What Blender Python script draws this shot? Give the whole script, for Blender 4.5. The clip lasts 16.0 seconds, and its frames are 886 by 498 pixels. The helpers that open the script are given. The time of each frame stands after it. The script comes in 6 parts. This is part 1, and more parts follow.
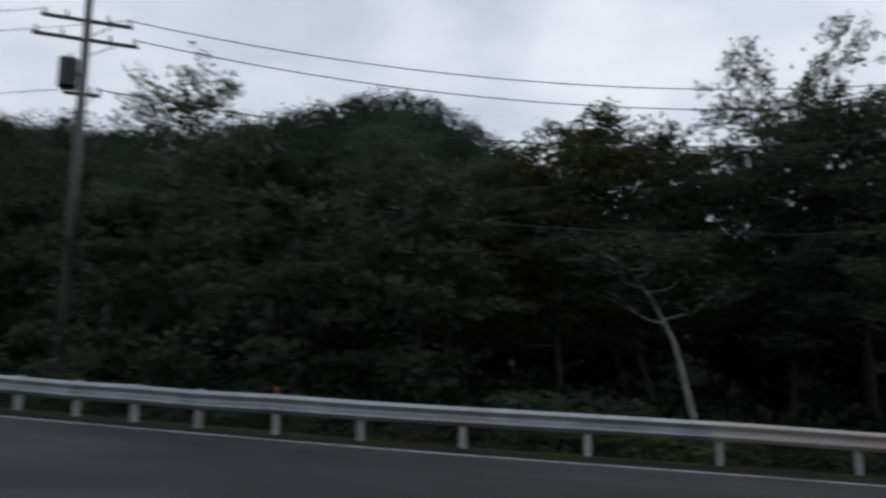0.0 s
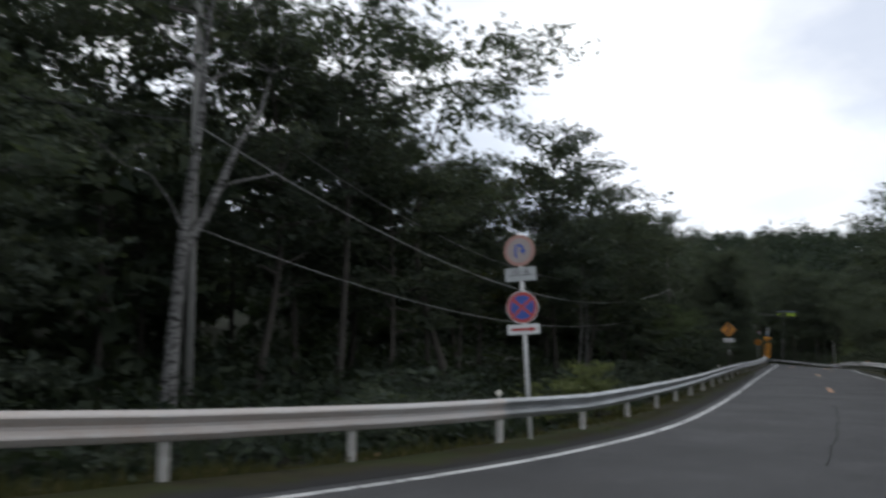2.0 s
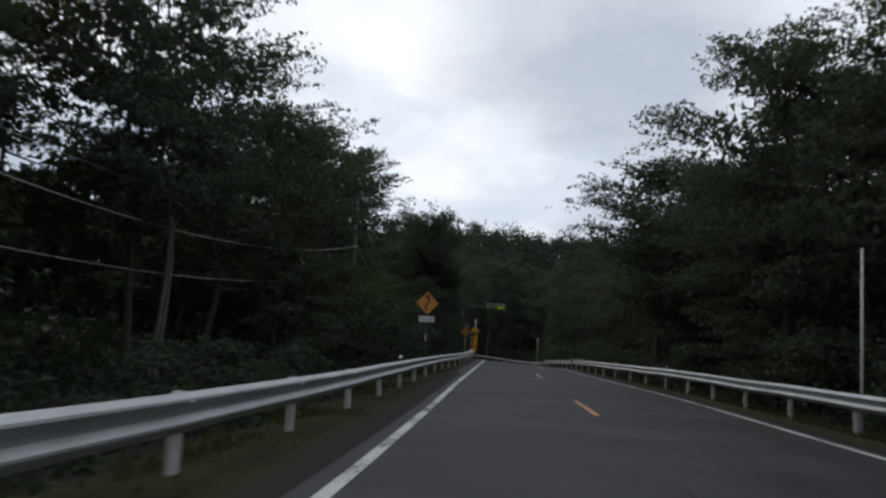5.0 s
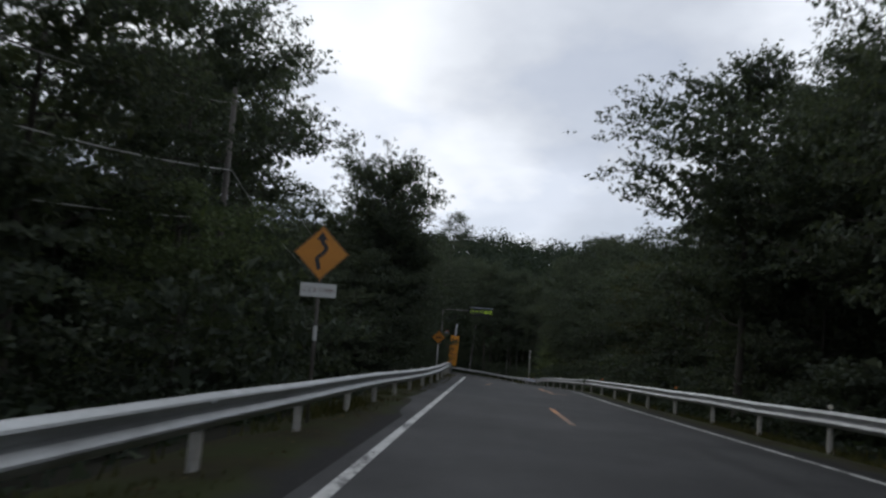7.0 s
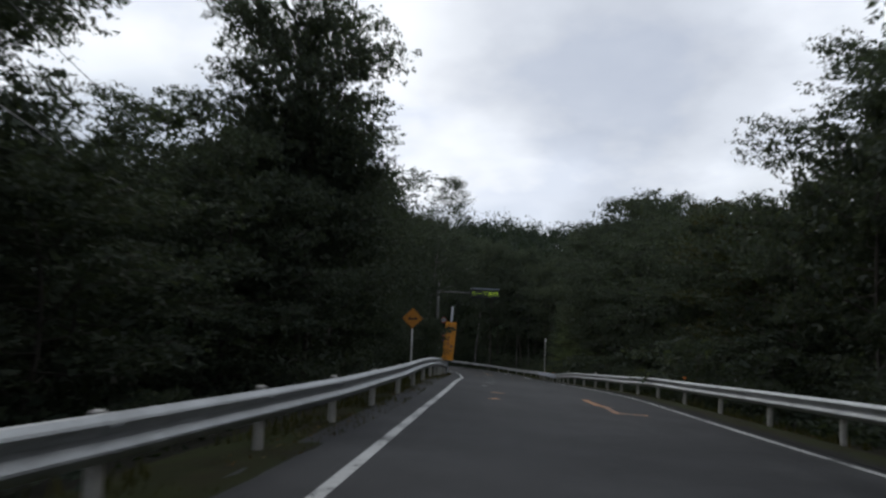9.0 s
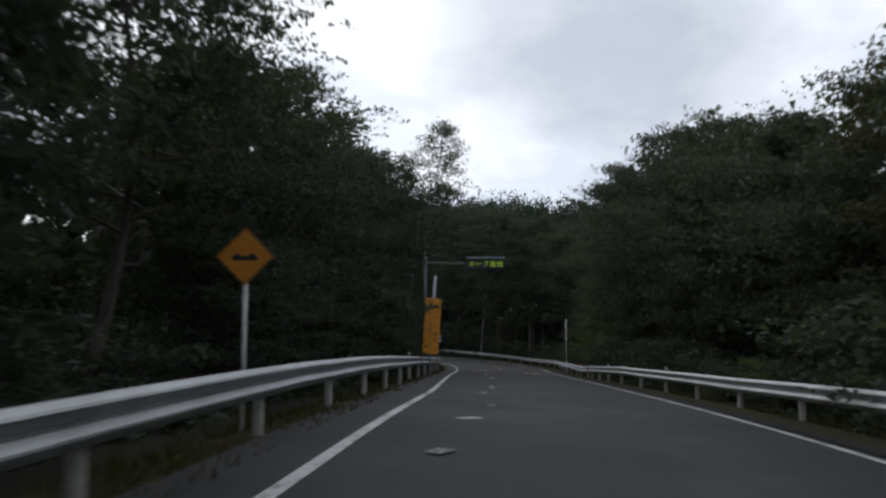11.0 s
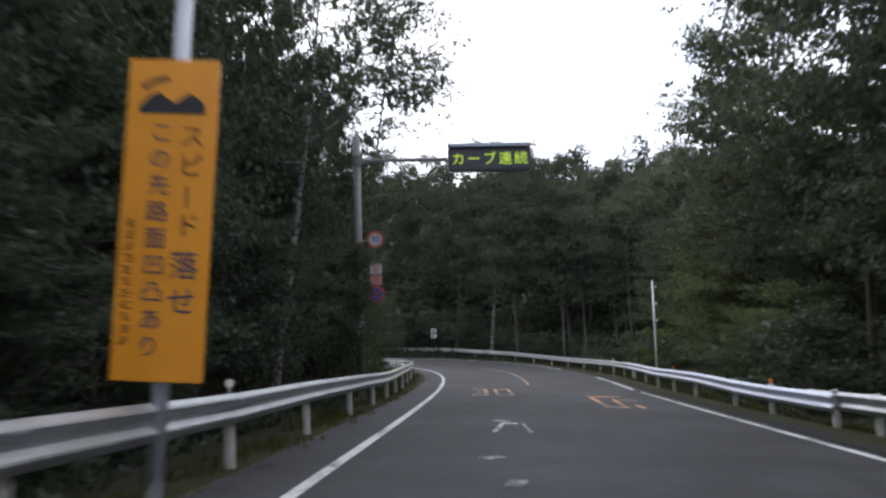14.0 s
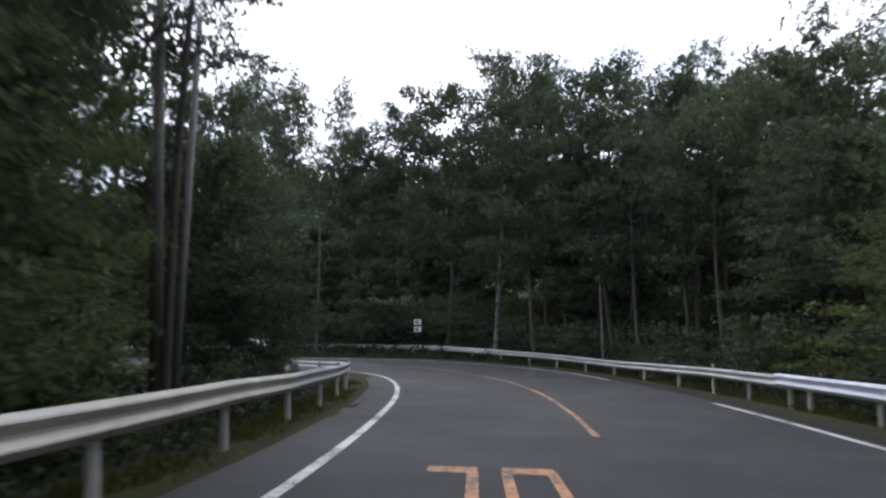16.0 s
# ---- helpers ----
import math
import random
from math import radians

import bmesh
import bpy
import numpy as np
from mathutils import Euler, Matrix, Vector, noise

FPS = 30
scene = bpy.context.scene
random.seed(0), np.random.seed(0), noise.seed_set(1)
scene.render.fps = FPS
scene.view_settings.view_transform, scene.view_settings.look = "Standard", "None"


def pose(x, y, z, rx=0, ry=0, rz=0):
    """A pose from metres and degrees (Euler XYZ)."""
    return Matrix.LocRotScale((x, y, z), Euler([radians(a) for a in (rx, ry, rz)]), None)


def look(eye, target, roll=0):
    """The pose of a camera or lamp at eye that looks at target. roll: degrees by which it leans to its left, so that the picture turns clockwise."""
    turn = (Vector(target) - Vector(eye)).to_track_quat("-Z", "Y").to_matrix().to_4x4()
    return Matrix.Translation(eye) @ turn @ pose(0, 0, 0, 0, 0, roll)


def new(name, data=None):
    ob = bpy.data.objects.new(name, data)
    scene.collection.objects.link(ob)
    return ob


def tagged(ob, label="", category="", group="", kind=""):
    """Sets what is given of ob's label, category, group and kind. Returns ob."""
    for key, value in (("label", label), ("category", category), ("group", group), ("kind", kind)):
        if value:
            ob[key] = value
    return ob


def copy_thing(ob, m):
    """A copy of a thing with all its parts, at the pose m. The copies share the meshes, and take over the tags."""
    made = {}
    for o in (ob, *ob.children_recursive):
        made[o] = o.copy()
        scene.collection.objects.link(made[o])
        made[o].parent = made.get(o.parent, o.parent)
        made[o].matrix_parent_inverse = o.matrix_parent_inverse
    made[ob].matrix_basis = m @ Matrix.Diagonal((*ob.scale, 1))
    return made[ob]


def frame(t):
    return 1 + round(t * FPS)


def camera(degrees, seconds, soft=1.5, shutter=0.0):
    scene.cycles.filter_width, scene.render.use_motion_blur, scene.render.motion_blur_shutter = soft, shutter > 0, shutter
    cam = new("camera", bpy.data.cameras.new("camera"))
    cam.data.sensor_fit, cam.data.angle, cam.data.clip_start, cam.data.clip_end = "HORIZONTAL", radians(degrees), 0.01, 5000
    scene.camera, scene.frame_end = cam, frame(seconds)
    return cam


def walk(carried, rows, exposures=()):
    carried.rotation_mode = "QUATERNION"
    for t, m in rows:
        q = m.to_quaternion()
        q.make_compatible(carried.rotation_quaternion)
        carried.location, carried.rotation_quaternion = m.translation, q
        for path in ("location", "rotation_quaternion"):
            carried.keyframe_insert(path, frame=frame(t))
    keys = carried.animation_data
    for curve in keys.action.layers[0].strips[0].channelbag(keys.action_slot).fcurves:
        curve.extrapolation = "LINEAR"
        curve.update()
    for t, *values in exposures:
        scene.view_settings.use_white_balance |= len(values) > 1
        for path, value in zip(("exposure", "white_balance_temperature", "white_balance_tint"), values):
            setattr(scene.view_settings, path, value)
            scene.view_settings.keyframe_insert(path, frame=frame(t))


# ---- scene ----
cam = camera(59.99, 16.0, soft=2.5, shutter=0.4)
PATH = [
    (0.0, (-19.076, -2.373, 2.450), (-17.317, 7.335, 4.082), 0.11),
    (0.5, (-17.303, -0.693, 2.362), (-13.437, 8.411, 3.837), -0.45),
    (1.0, (-15.275, 0.884, 2.254), (-9.087, 8.638, 3.509), -0.90),
    (1.5, (-13.066, 1.931, 2.117), (-5.056, 7.787, 3.358), -1.47),
    (2.0, (-10.422, 2.831, 2.011), (-1.405, 7.040, 3.004), -0.16),
    (2.5, (-7.707, 3.307, 1.840), (1.886, 6.021, 2.621), 0.49),
    (3.0, (-4.727, 3.617, 1.626), (5.063, 5.472, 2.463), 0.51),
    (3.5, (-1.675, 3.777, 1.453), (8.198, 5.125, 2.295), 1.08),
    (4.0, (1.577, 3.858, 1.260), (11.483, 4.930, 2.108), 1.66),
    (4.2, (2.922, 3.864, 1.183), (12.836, 4.858, 2.043), 1.89),
    (6.3, (22.100, 4.125, 0.621), (32.014, 4.856, 1.710), 4.43),
    (6.5, (23.814, 4.128, 0.553), (33.729, 4.834, 1.649), 4.38),
    (7.0, (28.120, 4.076, 0.424), (38.037, 4.746, 1.528), 4.23),
    (7.5, (32.595, 4.063, 0.285), (42.512, 4.740, 1.375), 3.88),
    (8.0, (37.000, 4.000, 0.183), (46.920, 4.694, 1.236), 3.08),
    (8.5, (41.474, 3.971, 0.046), (51.395, 4.682, 1.078), 2.48),
    (9.0, (45.815, 3.969, -0.051), (55.737, 4.690, 0.964), 2.36),
    (9.5, (50.351, 3.958, -0.187), (60.274, 4.679, 0.823), 2.17),
    (9.7, (52.157, 3.958, -0.213), (62.083, 4.672, 0.772), 2.04),
    (11.8, (72.787, 3.355, -0.728), (82.711, 4.290, 0.079), -1.00),
    (12.0, (75.048, 3.401, -0.757), (84.971, 4.353, 0.029), -1.17),
    (12.5, (80.743, 3.647, -1.047), (90.666, 4.600, -0.258), -1.36),
    (13.0, (86.339, 3.921, -1.341), (96.261, 4.870, -0.529), -1.54),
    (13.5, (92.061, 4.177, -1.628), (101.981, 5.129, -0.799), -1.39),
    (14.0, (97.778, 4.350, -1.992), (107.694, 5.321, -1.140), -1.73),
    (14.5, (103.509, 4.554, -2.330), (113.423, 5.536, -1.469), -1.86),
    (15.0, (109.147, 4.776, -2.629), (119.059, 5.764, -1.743), -1.66),
    (15.5, (114.519, 4.990, -2.891), (124.431, 5.995, -2.029), -1.46),
    (16.0, (120.001, 5.245, -3.255), (129.911, 6.269, -2.391), -1.03),
]
EXPOSURES = [(0.0, -0.55, 5950, 10), (0.5, 0.3, 6100, 10), (0.9, 1.4, 5950, 10), (1.5, 1.12, 6000, 10), (2.0, 0.3, 6300, 10), (2.5, -0.3, 6250, 10), (4.2, -0.2, 6250, 10),
             (9.7, -0.1, 6250, 10), (11.8, 0.25, 6250, 12), (12.5, 0.75, 6200, 15), (13.4, 1.48, 6180, 15), (14.2, 1.43, 6180, 15), (15.4, 1.48, 6160, 15), (16.0, 1.28, 6160, 15)]
walk(cam, [(t, look(eye, target, roll)) for t, eye, target, roll in PATH], EXPOSURES)

# ---------------------------------------------------------------- sky and sun
SUN_EL, SUN_AZ = 38.0, 35.0          # elevation, compass turn of the veiled sun (degrees from +x towards +y)


def node(tree, kind, **values):
    n = tree.nodes.new(kind)
    for key, value in values.items():
        n.inputs[key].default_value = value
    return n


def math_node(tree, op, a, b=None, c=None):
    n = tree.nodes.new("ShaderNodeMath")
    n.operation = op
    for i, v in enumerate((a, b, c)):
        if v is None:
            continue
        if isinstance(v, (int, float)):
            n.inputs[i].default_value = v
        else:
            tree.links.new(v, n.inputs[i])
    return n.outputs[0]


def ramp(tree, fac, stops):
    n = tree.nodes.new("ShaderNodeValToRGB")
    el = n.color_ramp.elements
    while len(el) < len(stops):
        el.new(0.5)
    for e, (p, c) in zip(el, stops):
        e.position, e.color = p, (*c, 1) if len(c) == 3 else c
    tree.links.new(fac, n.inputs[0])
    return n.outputs[0]


def mix(tree, fac, a, b, blend="MIX"):
    n = tree.nodes.new("ShaderNodeMix")
    n.data_type, n.blend_type = "RGBA", blend
    for key, v in ((0, fac), (6, a), (7, b)):
        if isinstance(v, (int, float)):
            n.inputs[key].default_value = v
        elif isinstance(v, tuple):
            n.inputs[key].default_value = (*v, 1)
        else:
            tree.links.new(v, n.inputs[key])
    return n.outputs[2]


def make_sky():
    w = bpy.data.worlds.new("overcast_sky")
    w.use_nodes = True
    scene.world = w
    nt = w.node_tree
    bg = nt.nodes["Background"]
    sky = nt.nodes.new("ShaderNodeTexSky")
    sky.sky_type, sky.sun_disc = "NISHITA", False
    sky.sun_elevation, sky.sun_rotation = radians(SUN_EL), radians(90 - SUN_AZ)
    co = nt.nodes.new("ShaderNodeTexCoord")
    sep = nt.nodes.new("ShaderNodeSeparateXYZ")
    nt.links.new(co.outputs["Generated"], sep.inputs[0])
    up = math_node(nt, "ADD", math_node(nt, "MAXIMUM", sep.outputs[2], 0.0), 0.28)
    plane = nt.nodes.new("ShaderNodeCombineXYZ")
    nt.links.new(math_node(nt, "DIVIDE", sep.outputs[0], up), plane.inputs[0])
    nt.links.new(math_node(nt, "DIVIDE", sep.outputs[1], up), plane.inputs[1])
    plane.inputs[2].default_value = 0.35
    big = node(nt, "ShaderNodeTexNoise", Scale=0.85, Detail=2.5, Roughness=0.45, Distortion=0.0)
    nt.links.new(plane.outputs[0], big.inputs["Vector"])
    shift = nt.nodes.new("ShaderNodeVectorMath")
    shift.operation = "ADD"
    shift.inputs[1].default_value = (7.3, 2.1, 0.0)
    nt.links.new(plane.outputs[0], shift.inputs[0])
    veil = node(nt, "ShaderNodeTexNoise", Scale=1.8, Detail=5.0, Roughness=0.5, Distortion=0.0)
    nt.links.new(shift.outputs[0], veil.inputs["Vector"])
    body = ramp(nt, big.outputs[0], [(0.34, (0.60, 0.64, 0.70)), (0.44, (0.78, 0.82, 0.88)), (0.51, (1.02, 1.04, 1.06)), (0.60, (1.20, 1.20, 1.20))])
    soft = ramp(nt, veil.outputs[0], [(0.36, (0.80, 0.82, 0.86)), (0.62, (1.0, 1.0, 1.0))])
    clouds = mix(nt, 1.0, body, soft, "MULTIPLY")
    puff = node(nt, "ShaderNodeTexNoise", Scale=2.4, Detail=7.0, Roughness=0.5)
    nt.links.new(plane.outputs[0], puff.inputs["Vector"])
    clouds = mix(nt, 1.0, clouds, ramp(nt, puff.outputs[0], [(0.44, (0.88, 0.90, 0.94)), (0.52, (1.0, 1.0, 1.0)), (0.58, (1.07, 1.07, 1.06))]), "MULTIPLY")
    # a heavier grey cloud bank over the road ahead, ragged at its edge
    aim = nt.nodes.new("ShaderNodeVectorMath")
    aim.operation = "DOT_PRODUCT"
    aim.inputs[1].default_value = (0.915, -0.185, 0.358)
    nt.links.new(co.outputs["Generated"], aim.inputs[0])
    edge = math_node(nt, "ADD", aim.outputs["Value"], math_node(nt, "MULTIPLY", math_node(nt, "SUBTRACT", veil.outputs[0], 0.5), 0.16))
    bank = ramp(nt, edge, [(0.952, (1.0, 1.0, 1.0)), (0.972, (0.80, 0.81, 0.83)), (0.994, (0.63, 0.65, 0.69))])
    clouds = mix(nt, 1.0, clouds, bank, "MULTIPLY")
    blue = mix(nt, 1.0, sky.outputs[0], (0.10, 0.10, 0.10), "MULTIPLY")
    nt.links.new(mix(nt, 0.94, blue, clouds), bg.inputs[0])
    bg.inputs[1].default_value = 1.0


make_sky()
sun = new("sun", bpy.data.lights.new("sun", "SUN"))
sun.data.energy, sun.data.angle, sun.data.color = 0.6, radians(25), (1.0, 0.96, 0.9)
sun.matrix_world = look((0, 0, 60), (-60 * math.cos(radians(SUN_AZ)), -60 * math.sin(radians(SUN_AZ)), 60 - 60 * math.tan(radians(SUN_EL))))


# ---------------------------------------------------------------- materials
def material(name, colour, dark=None, rough=0.8, metal=0.0, scale=8.0, fine=90.0, bump=0.2, spread=0.5, per_object=0.0, spec=0.5):
    """A surface with grain and larger stains; sizes in metres by object space."""
    m = bpy.data.materials.new(name)
    m.use_nodes = True
    nt = m.node_tree
    b = nt.nodes["Principled BSDF"]
    b.inputs["Roughness"].default_value, b.inputs["Metallic"].default_value = rough, metal
    b.inputs["Specular IOR Level"].default_value = spec
    dark = dark or tuple(c * 0.6 for c in colour)
    co = nt.nodes.new("ShaderNodeTexCoord")
    n1 = node(nt, "ShaderNodeTexNoise", Scale=scale, Detail=5.0, Roughness=0.6)
    n2 = node(nt, "ShaderNodeTexNoise", Scale=fine, Detail=3.0, Roughness=0.6)
    for n in (n1, n2):
        nt.links.new(co.outputs["Object"], n.inputs["Vector"])
    f = math_node(nt, "ADD", math_node(nt, "MULTIPLY", n1.outputs[0], 0.65), math_node(nt, "MULTIPLY", n2.outputs[0], 0.35))
    lo, hi = 0.5 - 0.28 * (1 - spread) - 0.06, 0.5 + 0.28 * (1 - spread) + 0.06
    col = ramp(nt, f, [(lo, dark), (hi, colour)])
    if per_object:
        info = nt.nodes.new("ShaderNodeObjectInfo")
        v = math_node(nt, "ADD", math_node(nt, "MULTIPLY", info.outputs["Random"], per_object), 1 - per_object / 2)
        hsv = nt.nodes.new("ShaderNodeHueSaturation")
        nt.links.new(v, hsv.inputs["Value"])
        nt.links.new(col, hsv.inputs["Color"])
        col = hsv.outputs[0]
    nt.links.new(col, b.inputs["Base Color"])
    r = math_node(nt, "ADD", math_node(nt, "MULTIPLY", n1.outputs[0], 0.25), rough - 0.12)
    nt.links.new(r, b.inputs["Roughness"])
    if bump:
        bp = node(nt, "ShaderNodeBump", Strength=bump, Distance=0.02)
        nt.links.new(f, bp.inputs["Height"])
        nt.links.new(bp.outputs[0], b.inputs["Normal"])
    return m


def leaf_material(name, a, b_, tip):
    """Leaves: a tint for each leaf island, light coming through the blade."""
    m = bpy.data.materials.new(name)
    m.use_nodes = True
    nt = m.node_tree
    p = nt.nodes["Principled BSDF"]
    p.inputs["Roughness"].default_value = 0.65
    p.inputs["Specular IOR Level"].default_value = 0.12
    geo = nt.nodes.new("ShaderNodeNewGeometry")
    info = nt.nodes.new("ShaderNodeObjectInfo")
    f = math_node(nt, "ADD", math_node(nt, "MULTIPLY", geo.outputs["Random Per Island"], 0.7), math_node(nt, "MULTIPLY", info.outputs["Random"], 0.3))
    col = ramp(nt, f, [(0.05, a), (0.6, b_), (0.97, tip)])
    nt.links.new(col, p.inputs["Base Color"])
    tr = nt.nodes.new("ShaderNodeBsdfTranslucent")
    nt.links.new(mix(nt, 1.0, col, (1.0, 1.08, 0.6), "MULTIPLY"), tr.inputs[0])
    ms = nt.nodes.new("ShaderNodeMixShader")
    ms.inputs[0].default_value = 0.36
    nt.links.new(p.outputs[0], ms.inputs[1])
    nt.links.new(tr.outputs[0], ms.inputs[2])
    nt.links.new(ms.outputs[0], nt.nodes["Material Output"].inputs[0])
    return m


def painted_wear(name, colour, base, amount=0.45, scale=9.0, rough=0.6):
    """Road paint worn through to the asphalt below."""
    m = bpy.data.materials.new(name)
    m.use_nodes = True
    nt = m.node_tree
    b = nt.nodes["Principled BSDF"]
    b.inputs["Roughness"].default_value = rough
    co = nt.nodes.new("ShaderNodeTexCoord")
    n1 = node(nt, "ShaderNodeTexNoise", Scale=scale, Detail=8.0, Roughness=0.72)
    n2 = node(nt, "ShaderNodeTexNoise", Scale=0.7, Detail=3.0)
    for n in (n1, n2):
        nt.links.new(co.outputs["Object"], n.inputs["Vector"])
    f = math_node(nt, "ADD", n1.outputs[0], math_node(nt, "MULTIPLY", math_node(nt, "SUBTRACT", n2.outputs[0], 0.5), 0.8))
    nt.links.new(ramp(nt, f, [(amount - 0.07, base), (amount + 0.07, tuple(c * 0.8 for c in colour)), (0.75, colour)]), b.inputs["Base Color"])
    return m


def glow(name, colour, strength):
    m = bpy.data.materials.new(name)
    m.use_nodes = True
    b = m.node_tree.nodes["Principled BSDF"]
    b.inputs["Base Color"].default_value = (*[c * 0.3 for c in colour], 1)
    b.inputs["Emission Color"].default_value = (*colour, 1)
    b.inputs["Emission Strength"].default_value = strength
    return m


def asphalt_material():
    m = bpy.data.materials.new("asphalt")
    m.use_nodes = True
    nt = m.node_tree
    b = nt.nodes["Principled BSDF"]
    b.inputs["Specular IOR Level"].default_value = 0.28
    co = nt.nodes.new("ShaderNodeTexCoord")
    grit = node(nt, "ShaderNodeTexNoise", Scale=70.0, Detail=4.0, Roughness=0.7)
    patch = node(nt, "ShaderNodeTexNoise", Scale=0.35, Detail=5.0, Roughness=0.6)
    streak = node(nt, "ShaderNodeTexNoise", Scale=1.0, Detail=4.0, Roughness=0.6)
    mp = nt.nodes.new("ShaderNodeMapping")
    mp.inputs["Scale"].default_value = (0.06, 1.6, 1.0)
    nt.links.new(co.outputs["Object"], mp.inputs[0])
    nt.links.new(mp.outputs[0], streak.inputs["Vector"])
    for n in (grit, patch):
        nt.links.new(co.outputs["Object"], n.inputs["Vector"])
    crack = nt.nodes.new("ShaderNodeTexVoronoi")
    crack.feature = "DISTANCE_TO_EDGE"
    crack.inputs["Scale"].default_value = 0.16
    warp = nt.nodes.new("ShaderNodeVectorMath")
    warp.operation = "ADD"
    wn = node(nt, "ShaderNodeTexNoise", Scale=0.5, Detail=6.0)
    sc = nt.nodes.new("ShaderNodeVectorMath")
    sc.operation = "SCALE"
    sc.inputs["Scale"].default_value = 5.0
    nt.links.new(co.outputs["Object"], wn.inputs["Vector"])
    nt.links.new(wn.outputs["Color"], sc.inputs[0])
    nt.links.new(co.outputs["Object"], warp.inputs[0])
    nt.links.new(sc.outputs[0], warp.inputs[1])
    nt.links.new(warp.outputs[0], crack.inputs["Vector"])
    f = math_node(nt, "ADD", math_node(nt, "MULTIPLY", patch.outputs[0], 0.4), math_node(nt, "MULTIPLY", streak.outputs[0], 0.35))
    f = math_node(nt, "ADD", f, math_node(nt, "MULTIPLY", grit.outputs[0], 0.25))
    col = ramp(nt, f, [(0.39, (0.0125, 0.0128, 0.0135)), (0.5, (0.0250, 0.0255, 0.0265)), (0.61, (0.0470, 0.0478, 0.0485))])
    gap = ramp(nt, crack.outputs["Distance"], [(0.0, (0.55, 0.55, 0.55)), (0.006, (1.0, 1.0, 1.0))])
    nt.links.new(mix(nt, 1.0, col, gap, "MULTIPLY"), b.inputs["Base Color"])
    nt.links.new(math_node(nt, "ADD", math_node(nt, "MULTIPLY", streak.outputs[0], 0.3), 0.60), b.inputs["Roughness"])
    bp = node(nt, "ShaderNodeBump", Strength=0.35, Distance=0.01)
    nt.links.new(grit.outputs[0], bp.inputs["Height"])
    nt.links.new(bp.outputs[0], b.inputs["Normal"])
    return m


ASPHALT = asphalt_material()


def ground_material():
    """Leaf litter near the road, giving way to close woodland on the far slopes."""
    m = material("leaf_litter_soil", (0.026, 0.025, 0.018), (0.011, 0.011, 0.008), 0.95, scale=1.3, fine=14.0, bump=0.6, spec=0.08)
    nt = m.node_tree
    b = nt.nodes["Principled BSDF"]
    near = b.inputs["Base Color"].links[0].from_socket
    co = nt.nodes.new("ShaderNodeTexCoord")
    sep = nt.nodes.new("ShaderNodeSeparateXYZ")
    nt.links.new(co.outputs["Object"], sep.inputs[0])
    n = node(nt, "ShaderNodeTexNoise", Scale=0.12, Detail=8.0, Roughness=0.7)
    nt.links.new(co.outputs["Object"], n.inputs["Vector"])
    wood = ramp(nt, n.outputs[0], [(0.38, (0.012, 0.020, 0.010)), (0.6, (0.032, 0.050, 0.022))])
    far = math_node(nt, "MAXIMUM", math_node(nt, "MULTIPLY_ADD", sep.outputs[1], 0.02, -0.7), math_node(nt, "MULTIPLY_ADD", sep.outputs[0], 0.05, -9.5))
    far = math_node(nt, "MAXIMUM", far, math_node(nt, "MULTIPLY_ADD", sep.outputs[1], -0.05, -1.0))
    far.node.use_clamp = True
    nt.links.new(mix(nt, far, near, wood), b.inputs["Base Color"])
    return m


def verge_material():
    """Bare asphalt at the line, then grit and dirt, then moss and soil in ragged patches."""
    m = material("verge_soil_and_moss", (0.042, 0.038, 0.019), (0.015, 0.014, 0.008), 0.95, scale=2.5, fine=30.0, bump=0.7, spec=0.08)
    nt = m.node_tree
    b = nt.nodes["Principled BSDF"]
    soil = b.inputs["Base Color"].links[0].from_socket
    uv = nt.nodes.new("ShaderNodeUVMap")
    uv.uv_map = "from_the_line"
    sep = nt.nodes.new("ShaderNodeSeparateXYZ")
    nt.links.new(uv.outputs[0], sep.inputs[0])
    co = nt.nodes.new("ShaderNodeTexCoord")
    patchy = node(nt, "ShaderNodeTexNoise", Scale=0.9, Detail=7.0, Roughness=0.65)
    green = node(nt, "ShaderNodeTexNoise", Scale=0.6, Detail=5.0, Roughness=0.6)
    grit = node(nt, "ShaderNodeTexNoise", Scale=70.0, Detail=4.0, Roughness=0.7)
    for n in (patchy, green, grit):
        nt.links.new(co.outputs["Object"], n.inputs["Vector"])
    moss = mix(nt, ramp(nt, green.outputs[0], [(0.42, (0, 0, 0)), (0.60, (1, 1, 1))]), soil, (0.030, 0.036, 0.013))
    stone = ramp(nt, grit.outputs[0], [(0.35, (0.016, 0.016, 0.016)), (0.65, (0.036, 0.035, 0.034))])
    edge = math_node(nt, "ADD", sep.outputs[0], math_node(nt, "MULTIPLY", math_node(nt, "SUBTRACT", patchy.outputs[0], 0.5), 1.1))
    nt.links.new(mix(nt, ramp(nt, edge, [(0.50, (0, 0, 0)), (0.86, (1, 1, 1))]), stone, moss), b.inputs["Base Color"])
    return m


